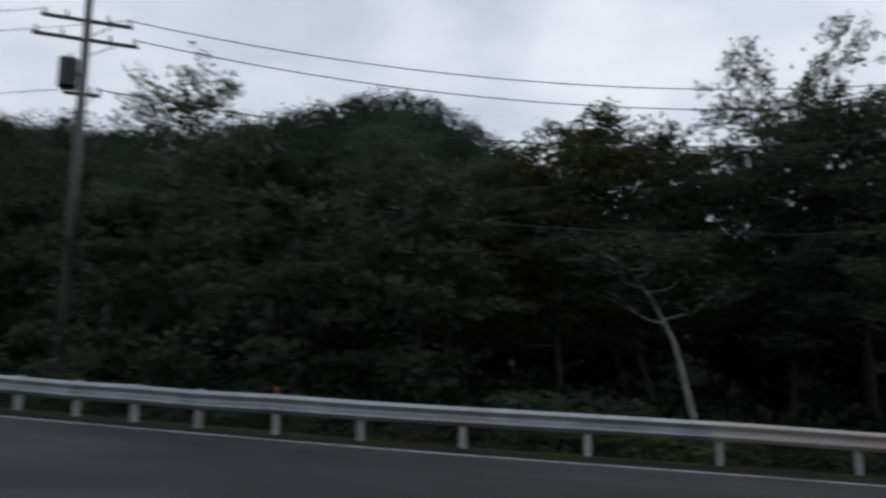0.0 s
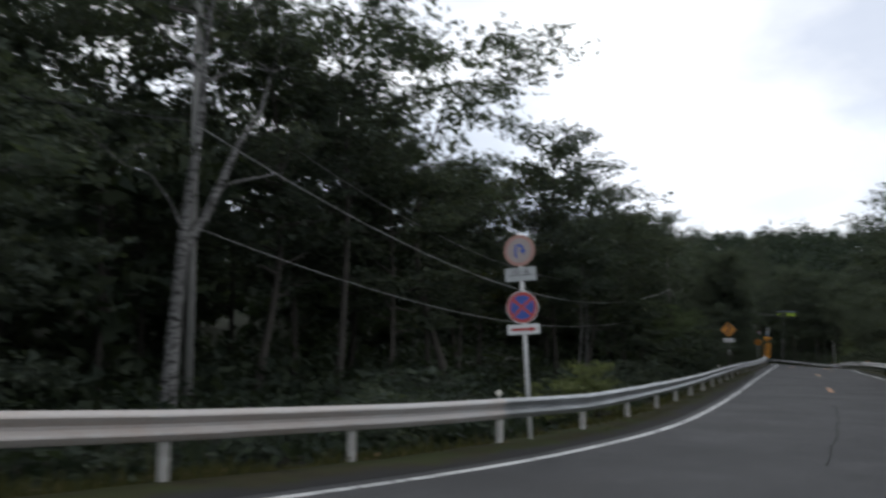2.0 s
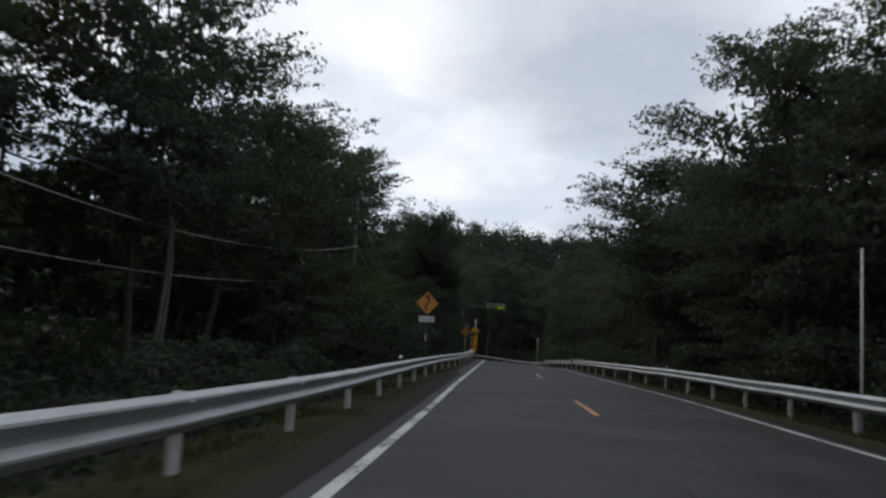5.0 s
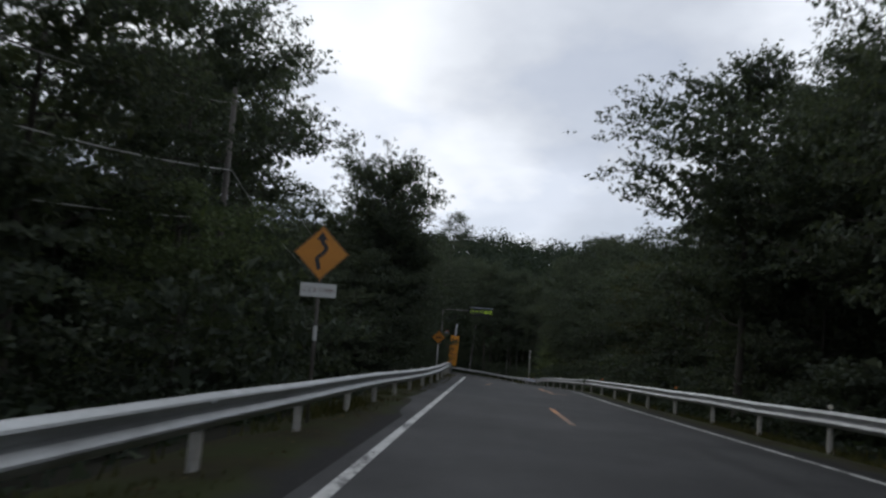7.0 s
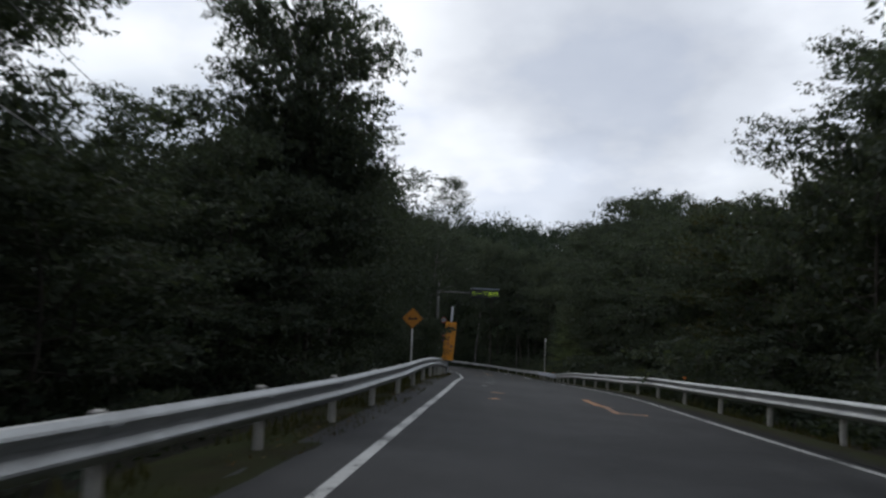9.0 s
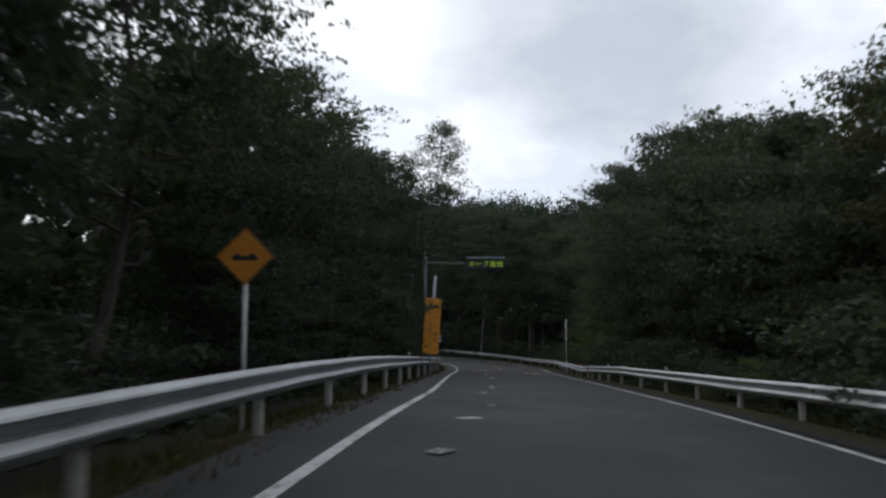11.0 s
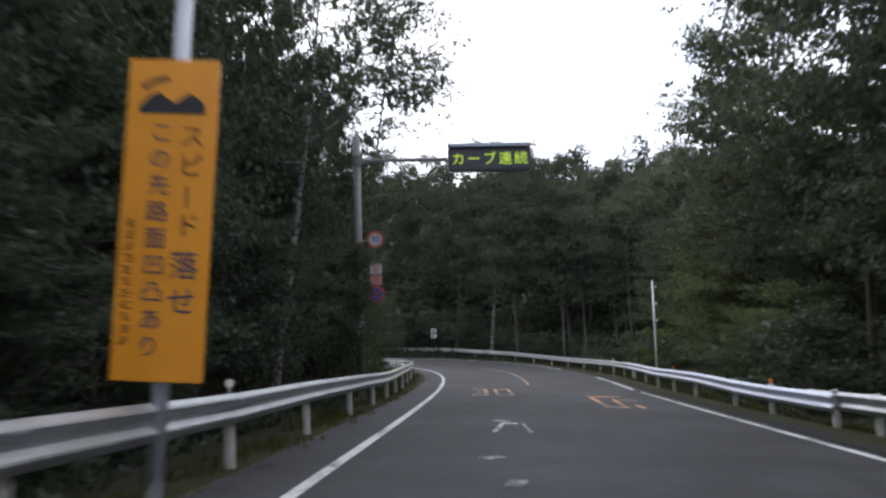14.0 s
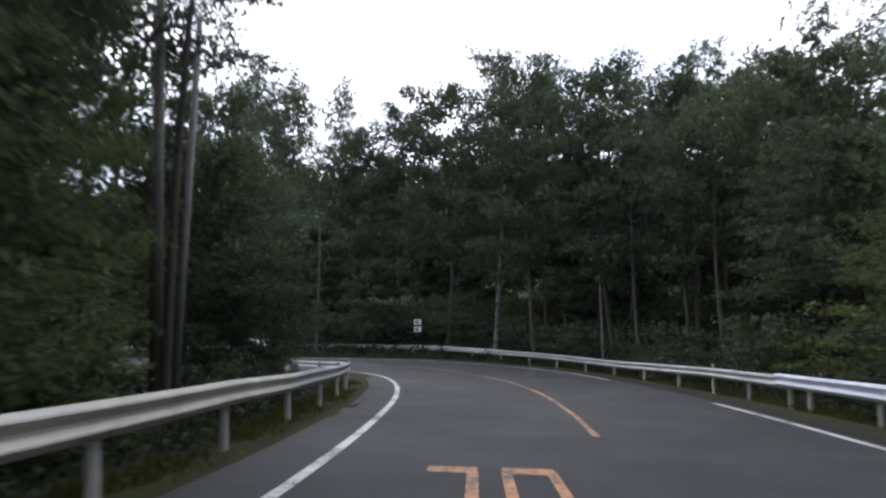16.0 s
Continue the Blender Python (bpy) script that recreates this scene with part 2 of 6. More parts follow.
def banded_bark():
    """Birch bark: pale, with dark bands lying across the stem."""
    m = material("banded_birch_bark", (0.24, 0.235, 0.225), (0.085, 0.08, 0.075), 0.85, scale=1.7, fine=14.0, bump=0.5, per_object=0.3)
    nt = m.node_tree
    b = nt.nodes["Principled BSDF"]
    base = b.inputs["Base Color"].links[0].from_socket
    co = nt.nodes.new("ShaderNodeTexCoord")
    mp = nt.nodes.new("ShaderNodeMapping")
    mp.inputs["Scale"].default_value = (2.2, 2.2, 6.5)
    n = node(nt, "ShaderNodeTexNoise", Scale=1.6, Detail=6.0, Roughness=0.65)
    nt.links.new(co.outputs["Object"], mp.inputs[0])
    nt.links.new(mp.outputs[0], n.inputs["Vector"])
    band_ = ramp(nt, n.outputs[0], [(0.40, (0.12, 0.11, 0.10)), (0.54, (1.0, 1.0, 1.0))])
    nt.links.new(mix(nt, 1.0, base, band_, "MULTIPLY"), b.inputs["Base Color"])
    return m


SOIL = ground_material()
VERGE = verge_material()
CRACK = material("open_crack", (0.020, 0.020, 0.020), (0.010, 0.010, 0.010), 0.95, scale=6.0, fine=80.0, bump=0.3, spec=0.0)
WHITE_LINE = painted_wear("white_road_paint", (0.56, 0.56, 0.54), (0.05, 0.05, 0.05), 0.41)
WHITE_WORN = painted_wear("worn_white_road_paint", (0.46, 0.46, 0.44), (0.045, 0.045, 0.046), 0.51)
ORANGE_LINE = painted_wear("worn_orange_road_paint", (0.60, 0.24, 0.06), (0.055, 0.048, 0.044), 0.46)
ORANGE_WORN = painted_wear("flaking_orange_road_paint", (0.56, 0.25, 0.09), (0.05, 0.044, 0.041), 0.50)
STEEL_MOSS = material("rail_with_yellow_grime", (0.52, 0.515, 0.47), (0.27, 0.25, 0.19), 0.6, 0.15, scale=1.1, fine=18.0, bump=0.15)
STEEL = material("galvanised_steel_rail", (0.52, 0.54, 0.55), (0.24, 0.245, 0.24), 0.42, 0.65, scale=1.6, fine=30.0, bump=0.1, spread=0.35)
# warm glow of vehicle lamps on the rail, painted into these two steels
STEEL_LAMP_TINT = material("weathered_rail_with_painted_lamp_tint", (0.47, 0.46, 0.45), (0.40, 0.27, 0.19), 0.55, 0.2, scale=0.8, fine=25.0, bump=0.1, spread=0.8)
STEEL_LAMP_TINT_FAINT = material("rail_with_faint_painted_lamp_tint", (0.47, 0.475, 0.47), (0.38, 0.31, 0.26), 0.52, 0.2, scale=0.8, fine=25.0, bump=0.1, spread=0.6)
STEEL_NEW = material("new_bluish_rail", (0.56, 0.59, 0.67), (0.42, 0.45, 0.52), 0.42, 0.3, scale=3.0, fine=40.0, bump=0.05)
POST = material("white_painted_post", (0.46, 0.45, 0.42), (0.27, 0.25, 0.22), 0.6, scale=9.0, fine=80.0, bump=0.1, per_object=0.25)
POLE_GREY = material("grey_painted_pole", (0.42, 0.44, 0.46), (0.30, 0.31, 0.33), 0.5, 0.2, scale=5.0, fine=60.0, bump=0.05)
POLE_DULL = material("weathered_brown_grey_pole", (0.17, 0.165, 0.16), (0.10, 0.095, 0.09), 0.6, 0.1, scale=5.0, fine=60.0, bump=0.05)
POLE_WHITE = material("white_painted_pole", (0.66, 0.66, 0.64), (0.48, 0.47, 0.44), 0.5, scale=5.0, fine=60.0, bump=0.05)
POLE_BROWN = material("dark_brown_pole", (0.10, 0.085, 0.075), (0.05, 0.045, 0.04), 0.6, scale=5.0, fine=60.0, bump=0.05)
CONCRETE = material("concrete_pole", (0.30, 0.29, 0.27), (0.18, 0.18, 0.165), 0.85, scale=4.0, fine=60.0, bump=0.15)
BLACK = material("black_plastic", (0.02, 0.02, 0.022), (0.012, 0.012, 0.013), 0.45, scale=6.0, fine=80.0, bump=0.03)
CABLE = material("pale_weathered_cable", (0.40, 0.40, 0.39), (0.30, 0.30, 0.29), 0.6, scale=6.0, fine=80.0, bump=0.0)
CABLE_GREY = material("grey_weathered_cable", (0.22, 0.22, 0.22), (0.15, 0.15, 0.15), 0.6, scale=6.0, fine=80.0, bump=0.0)
CABLE_DARK = material("black_cable", (0.03, 0.03, 0.032), (0.02, 0.02, 0.02), 0.6, scale=6.0, fine=80.0, bump=0.0)
SIGN_WHITE = material("white_sign_sheet", (0.66, 0.66, 0.64), (0.52, 0.52, 0.50), 0.45, scale=6.0, fine=60.0, bump=0.0)
# next two sheets: tree shade over the signs is mixed into the colour
SIGN_FADED_SHADED = material("sun_bleached_sheet_darkened_for_shade", (0.34, 0.29, 0.27), (0.25, 0.21, 0.19), 0.6, scale=6.0, fine=60.0, bump=0.0)
SIGN_GREY = material("white_sign_sheet_greyed_for_shade", (0.40, 0.41, 0.40), (0.30, 0.31, 0.30), 0.6, scale=6.0, fine=60.0, bump=0.0)
SIGN_BACK = material("bare_sign_back", (0.36, 0.37, 0.38), (0.28, 0.28, 0.29), 0.5, 0.5, scale=6.0, fine=60.0, bump=0.0)
SIGN_RED = material("faded_red_sign_sheet", (0.42, 0.045, 0.04), (0.30, 0.035, 0.03), 0.45, scale=6.0, fine=60.0, bump=0.0)
SIGN_PINK = material("sun_bleached_red_sheet", (0.38, 0.21, 0.17), (0.29, 0.15, 0.12), 0.5, scale=6.0, fine=60.0, bump=0.0)
SIGN_BLUE = material("blue_sign_sheet", (0.025, 0.075, 0.34), (0.02, 0.055, 0.25), 0.45, scale=6.0, fine=60.0, bump=0.0)
SIGN_YELLOW = material("amber_sign_sheet", (0.62, 0.25, 0.02), (0.50, 0.19, 0.015), 0.45, scale=5.0, fine=60.0, bump=0.0)
BOARD_ORANGE = material("orange_board_sheet", (0.80, 0.33, 0.02), (0.66, 0.25, 0.015), 0.4, scale=2.0, fine=50.0, bump=0.0)
INK = material("black_sign_ink", (0.022, 0.022, 0.025), (0.014, 0.014, 0.016), 0.5, scale=6.0, fine=60.0, bump=0.0)
INK_BROWN = material("brown_faded_ink", (0.16, 0.05, 0.02), (0.11, 0.035, 0.015), 0.5, scale=6.0, fine=60.0, bump=0.0)
INK_NAVY = material("navy_sign_ink", (0.04, 0.05, 0.12), (0.03, 0.035, 0.08), 0.5, scale=6.0, fine=60.0, bump=0.0)
BARK = material("grey_brown_bark", (0.075, 0.066, 0.055), (0.030, 0.026, 0.022), 0.95, scale=2.2, fine=22.0, bump=0.8, per_object=0.5)
BARK_GREY = material("grey_young_bark", (0.13, 0.125, 0.115), (0.05, 0.048, 0.045), 0.9, scale=1.7, fine=14.0, bump=0.4, per_object=0.5)
BARK_BIRCH = banded_bark()
BARK_PALE = material("pale_birch_bark", (0.46, 0.44, 0.40), (0.13, 0.12, 0.105), 0.85, scale=1.7, fine=14.0, bump=0.4, per_object=0.2)
LEAF = leaf_material("broad_leaves", (0.043, 0.054, 0.043), (0.063, 0.077, 0.058), (0.100, 0.114, 0.074))
LEAF_WARM = leaf_material("turning_leaves", (0.036, 0.043, 0.023), (0.055, 0.061, 0.030), (0.098, 0.079, 0.038))
LEAF_LIGHT = leaf_material("young_light_leaves", (0.060, 0.074, 0.030), (0.125, 0.145, 0.058), (0.32, 0.32, 0.16))
# darkened leaf: shade under the canopy is put into its colour
LEAF_PAINTED_SHADE = leaf_material("leaves_darkened_for_canopy_shade", (0.022, 0.031, 0.022), (0.034, 0.045, 0.031), (0.055, 0.068, 0.040))
LEAF_PALE = leaf_material("pale_green_leaves", (0.060, 0.080, 0.045), (0.098, 0.125, 0.066), (0.155, 0.180, 0.095))
LEAF_DRY = leaf_material("dry_leaves", (0.05, 0.035, 0.018), (0.10, 0.065, 0.03), (0.19, 0.12, 0.055))
GRASS = leaf_material("verge_grass", (0.039, 0.045, 0.018), (0.063, 0.063, 0.024), (0.105, 0.087, 0.036))
FAR_LEAF = leaf_material("distant_canopy_leaves", (0.027, 0.037, 0.030), (0.037, 0.050, 0.038), (0.052, 0.066, 0.045))


# ---------------------------------------------------------------- building helpers
def part(name, bm, mat, parent=None, label=""):
    me = bpy.data.meshes.new(name)
    bm.to_mesh(me)
    bm.free()
    return mesh_part(name, me, mat, parent, label)


def mesh_part(name, me, mat, parent=None, label=""):
    if mat and not me.materials:
        me.materials.append(mat)
    ob = new(name, me)
    ob.parent = parent
    if label:
        ob["label"] = label
    return ob


def thing(name, place, label, category, group="", kind="", rz_=0.0):
    e = new(name)
    e.empty_display_size = 0.2
    e.matrix_world = pose(*place, 0, 0, rz_)
    return tagged(e, label, category, group, kind)


def data_mesh(name, verts, faces, smooth=False):
    me = bpy.data.meshes.new(name)
    me.from_pydata([tuple(v) for v in verts], [], faces)
    if smooth:
        me.shade_smooth()
    me.update()
    return me


def box(bm, x, y, z, sx, sy, sz, m=None):
    made = bmesh.ops.create_cube(bm, size=1.0, matrix=(m or Matrix()) @ Matrix.Translation((x, y, z)) @ Matrix.Diagonal((sx, sy, sz, 1)))
    return made["verts"]


def bevelled_box(x, y, z, sx, sy, sz, r=0.01):
    bm = bmesh.new()
    box(bm, x, y, z, sx, sy, sz)
    bmesh.ops.bevel(bm, geom=bm.edges[:], offset=r, segments=2, affect="EDGES")
    return bm


def rod(bm, a, b, r1, r2=None, sides=12, caps=True):
    a, b = Vector(a), Vector(b)
    d = b - a
    m = Matrix.Translation((a + b) / 2) @ d.to_track_quat("Z", "Y").to_matrix().to_4x4()
    bmesh.ops.create_cone(bm, cap_ends=caps, segments=sides, radius1=r1, radius2=r1 if r2 is None else r2, depth=d.length, matrix=m)
    return bm


def rod_bm(a, b, r1, r2=None, sides=12):
    return rod(bmesh.new(), a, b, r1, r2, sides)


def plate_bm(outline, thick, axis_x=0.0):
    """A sheet in the y-z plane facing -x, cut to an outline of (y, z) pairs."""
    bm = bmesh.new()
    f = [bm.verts.new((axis_x - thick / 2, y, z)) for y, z in outline]
    b = [bm.verts.new((axis_x + thick / 2, y, z)) for y, z in outline]
    bm.faces.new(f)
    bm.faces.new(b[::-1])
    n = len(f)
    for i in range(n):
        bm.faces.new((f[i], b[i], b[(i + 1) % n], f[(i + 1) % n]))
    bmesh.ops.recalc_face_normals(bm, faces=bm.faces[:])
    return bm


def disc_outline(r, n=40, cy=0.0, cz=0.0):
    return [(cy + r * math.cos(2 * math.pi * i / n), cz + r * math.sin(2 * math.pi * i / n)) for i in range(n)]


def ring_bm(r0, r1, thick, x0, n=48):
    bm = bmesh.new()
    rows = [[bm.verts.new((x0 + dx, r * math.cos(2 * math.pi * i / n), r * math.sin(2 * math.pi * i / n))) for i in range(n)]
            for r, dx in ((r0, thick / 2), (r0, -thick / 2), (r1, -thick / 2), (r1, thick / 2))]
    for k in range(4):
        a, b = rows[k], rows[(k + 1) % 4]
        for i in range(n):
            bm.faces.new((a[i], a[(i + 1) % n], b[(i + 1) % n], b[i]))
    bmesh.ops.recalc_face_normals(bm, faces=bm.faces[:])
    return bm


def stroke(points, width, thick, x0):
    """A flat band of even width along (y, z) points, facing -x."""
    pts = [Vector((p[0], p[1])) for p in points]
    left, right = [], []
    for i, p in enumerate(pts):
        d = (pts[min(i + 1, len(pts) - 1)] - pts[max(i - 1, 0)]).normalized()
        n = Vector((-d.y, d.x)) * width / 2
        left.append(p + n)
        right.append(p - n)
    return plate_bm([tuple(p) for p in left] + [tuple(p) for p in reversed(right)], thick, x0)


def tube(path, radii, sides=7, offset=0):
    """Vertices and faces of a tapering tube along a path."""
    verts, faces = [], []
    for i, p in enumerate(path):
        d = (Vector(path[min(i + 1, len(path) - 1)]) - Vector(path[max(i - 1, 0)])).normalized()
        s = d.orthogonal().normalized()
        t = d.cross(s)
        for k in range(sides):
            a = 2 * math.pi * k / sides
            verts.append(Vector(p) + (s * math.cos(a) + t * math.sin(a)) * radii[i])
    for i in range(len(path) - 1):
        for k in range(sides):
            a, b = offset + i * sides + k, offset + i * sides + (k + 1) % sides
            faces.append((a, b, b + sides, a + sides))
    faces.append(tuple(offset + (len(path) - 1) * sides + k for k in range(sides)))
    return verts, faces


def glide(points, step):
    """Even points along a smooth curve through the given ones."""
    p = [Vector(q) for q in points]
    p = [2 * p[0] - p[1]] + p + [2 * p[-1] - p[-2]]
    dense = []
    for i in range(1, len(p) - 2):
        for k in range(24):
            t = k / 24
            dense.append(0.5 * (2 * p[i] + (p[i + 1] - p[i - 1]) * t + (2 * p[i - 1] - 5 * p[i] + 4 * p[i + 1] - p[i + 2]) * t * t
                                + (3 * p[i] - p[i - 1] - 3 * p[i + 1] + p[i + 2]) * t ** 3))
    dense.append(p[-2])
    out, left = [dense[0].copy()], step
    for a, b in zip(dense, dense[1:]):
        d = (b - a).length
        at = 0.0
        while d - at >= left:
            at += left
            out.append(a.lerp(b, at / d))
            left = step
        left -= d - at
    return out


# ---------------------------------------------------------------- the lie of the land
HX = [-90, -25, 0, 25, 50, 75, 100, 130, 160, 176, 200, 300]
HZ = [5.6, 1.60, 0.0, -0.815, -1.495, -2.077, -3.436, -5.146, -6.40, -6.55, -6.5, -6.5]
CX = [-25, 0, 25, 50, 75, 100, 130, 160]
CZ = [0.017, 0.012, 0.002, 0.017, 0.054, 0.035, 0.025, 0.021]
_dx = np.linspace(-90, 300, 781)
_k = np.hanning(31)
_k /= _k.sum()
_dh = np.convolve(np.pad(np.interp(_dx, HX, HZ), 15, mode="reflect", reflect_type="odd"), _k, "valid")
_dc = np.convolve(np.pad(np.interp(_dx, CX, CZ), 15, mode="edge"), _k, "valid")

# left and right edge lines of the carriageway, as pairs
STATIONS = [
    (-75, 48, -95, -45), (-50, 30, -62, -45), (-34, 18.8, -40, -42), (-24.3, 13.2, -25, -36), (-18, 10.9, -16, -30),
    (-12, 9.6, -8, -24), (-7, 8.4, -2, -15), (-1.7, 7.05, 3, -8), (2.5, 6.2, 6.5, -4.2), (7.5, 5.55, 10.5, -2.5),
    (14, 5.36, 15, -1.85), (24, 5.38, 24, -1.85), (36, 5.45, 36, -1.98), (48, 5.45, 48, -1.6), (60, 5.4, 60, -1.22),
    (72, 5.35, 72, -1.15), (84, 5.55, 84, -1.08), (92, 5.92, 93, -0.75), (104, 6.5, 104, -0.42), (114, 6.9, 116, -0.15),
    (124, 7.4, 127, 0.0), (134, 8.1, 138, 0.15), (142, 8.95, 150, 1.0), (150, 10.35, 161, 2.7), (157, 12.3, 168.5, 6.8),
    (161.5, 14.6, 174.5, 13.2), (165.3, 18.6, 178.5, 21), (167.6, 24.5, 180.5, 31), (168.5, 33, 181, 42), (168, 46, 180, 56),
]
EDGE_L = glide([(a, b, 0) for a, b, c, d in STATIONS], 1.0)
EDGE_R = glide([(c, d, 0) for a, b, c, d in STATIONS], 1.0)


def dense_pairs():
    """The two edges, sampled together from station to station."""
    pl = [Vector((a, b)) for a, b, c, d in STATIONS]
    pr = [Vector((c, d)) for a, b, c, d in STATIONS]
    out = []
    for side in (pl, pr):
        p = [2 * side[0] - side[1]] + side + [2 * side[-1] - side[-2]]
        row = []
        for i in range(1, len(p) - 2):
            for k in range(6):
                t = k / 6
                row.append(0.5 * (2 * p[i] + (p[i + 1] - p[i - 1]) * t + (2 * p[i - 1] - 5 * p[i] + 4 * p[i + 1] - p[i + 2]) * t * t
                                  + (3 * p[i] - p[i - 1] - 3 * p[i + 1] + p[i + 2]) * t ** 3))
        row.append(p[-2])
        out.append(row)
    return list(zip(*out))


PAIRS = dense_pairs()
_pl = np.array([tuple(a) for a, b in PAIRS])
_pr = np.array([tuple(b) for a, b in PAIRS])


def road_z(x, y):
    x, y = np.asarray(x, float), np.asarray(y, float)
    return np.interp(x, _dx, _dh) + np.interp(x, _dx, _dc) * np.clip(y - 4, -8, 8)


def to_line(x, y, line):
    """Distance from points to a polyline, and on which side (+ is its left)."""
    best, side = np.full(x.shape, 1e9), np.zeros(x.shape)
    for (ax, ay), (bx, by) in zip(line[:-1], line[1:]):
        dx, dy = bx - ax, by - ay
        t = np.clip(((x - ax) * dx + (y - ay) * dy) / (dx * dx + dy * dy + 1e-9), 0, 1)
        ex, ey = x - ax - t * dx, y - ay - t * dy
        d = np.hypot(ex, ey)
        near = d < best
        best = np.where(near, d, best)
        side = np.where(near, np.sign(dx * ey - dy * ex), side)
    return best, side


def smooth(v, a, b):
    t = np.clip((v - a) / (b - a), 0, 1)
    return t * t * (3 - 2 * t)


def land(x, y):
    """Height of the ground, and how far outside the carriageway a point lies (left, right)."""
    x, y = np.atleast_1d(np.asarray(x, float)), np.atleast_1d(np.asarray(y, float))
    dl, sl = to_line(x, y, _pl[::2])
    dr, sr = to_line(x, y, _pr[::2])
    out_l = np.where(sl > 0, dl, 0)
    out_r = np.where((sr < 0) & (sl <= 0), dr, 0)
    z = road_z(x, y) - 0.07
    z = z - 0.16 * smooth(out_l, 0.8, 2.0) - 0.35 * smooth(out_l, 2.2, 4.8) + 0.05 * np.maximum(out_l - 6, 0) + 0.10 * np.maximum(out_l - 28, 0)
    right = np.where(x > 8, 1.0 - 0.75 * smooth(x, 172, 196), smooth(x, -20, 8))
    z = z - 0.16 * smooth(out_r, 0.7, 1.9) + right * (0.30 * np.clip(out_r - 5.0, 0, 60) + 0.12 * np.clip(out_r - 65, 0, 200))
    # the wooded hill ahead, beyond the bend
    z = z + (2.0 * smooth(x, 184, 200) + (30.5 + 3.0 * np.sin(y * 0.035 + 0.6) + 9 * smooth(-y, 15, 90)) * smooth(x, 196, 372)) * smooth(220 - np.abs(y - 0), 0, 160)
    # the mountain north of the road
    ridge = 72 * np.exp(-((y - 520 - 0.1 * x) / 170) ** 2) * (0.72 + 0.28 * np.exp(-((x + 150) / 220) ** 2)) + 57 * np.exp(-((x - 44) / 92) ** 2 - ((y - 500) / 110) ** 2)
    z = z + ridge
    far = smooth(np.hypot(x - 60, y), 600, 1500)
    z = z * (1 - far) + 40 * far
    z = z + 0.10 * np.sin(x * 0.9 + 1.3) * np.sin(y * 0.8) * smooth(out_l + out_r, 2.5, 5)
    return z, out_l, out_r


def ground_at(x, y):
    return float(land(x, y)[0][0])


def rz(x, y):
    return float(road_z(x, y))


def build_ground():
    xs = np.unique(np.concatenate([np.linspace(-1600, -120, 20), np.linspace(-120, -32, 30), np.arange(-32, 190, 1.6), np.linspace(190, 420, 60), np.linspace(420, 1700, 22)]))
    ys = np.unique(np.concatenate([np.linspace(-1600, -110, 20), np.linspace(-110, -12, 40), np.arange(-12, 24, 0.75), np.linspace(24, 120, 45), np.linspace(120, 800, 50), np.linspace(800, 1700, 10)]))
    gx, gy = np.meshgrid(xs, ys, indexing="ij")
    z, ol, orr = land(gx.ravel(), gy.ravel())
    inside = (ol <= 0) & (orr <= 0)
    z = z - np.where(inside, 0.05, 0)
    verts = np.stack([gx.ravel(), gy.ravel(), z], 1)
    ny = len(ys)
    faces = [(i * ny + j, (i + 1) * ny + j, (i + 1) * ny + j + 1, i * ny + j + 1) for i in range(len(xs) - 1) for j in range(ny - 1)]
    me = data_mesh("ground", verts, faces, True)
    return tagged(mesh_part("ground", me, SOIL), "dark forest floor of leaf litter and soil beside the road", "ground", kind="structure")


def band(name, left, right, mat, lift, across=1):
    """A strip of road between two lists of (x, y), lying on the road's surface."""
    verts, faces = [], []
    n = across + 1
    for a, b in zip(left, right):
        for k in range(n):
            p = Vector(a[:2]).lerp(Vector(b[:2]), k / across)
            verts.append((p.x, p.y, rz(p.x, p.y) + lift))
    for i in range(len(left) - 1):
        for k in range(across):
            faces.append((i * n + k, i * n + k + 1, (i + 1) * n + k + 1, (i + 1) * n + k))
    me = data_mesh(name, verts, faces, True)
    bm = bmesh.new()
    bm.from_mesh(me)
    bmesh.ops.recalc_face_normals(bm, faces=bm.faces[:])
    if bm.faces and sum(f.normal.z for f in bm.faces) < 0:
        bmesh.ops.reverse_faces(bm, faces=bm.faces[:])
    bm.to_mesh(me)
    bm.free()
    return mesh_part(name, me, mat)


def offset_line(pts, d):
    out = []
    for i, p in enumerate(pts):
        t = (Vector(pts[min(i + 1, len(pts) - 1)][:2]) - Vector(pts[max(i - 1, 0)][:2])).normalized()
        out.append((p[0] - t.y * d, p[1] + t.x * d))
    return out


def cut(pts, x0, x1):
    return [p for p in pts if x0 <= p[0] <= x1]


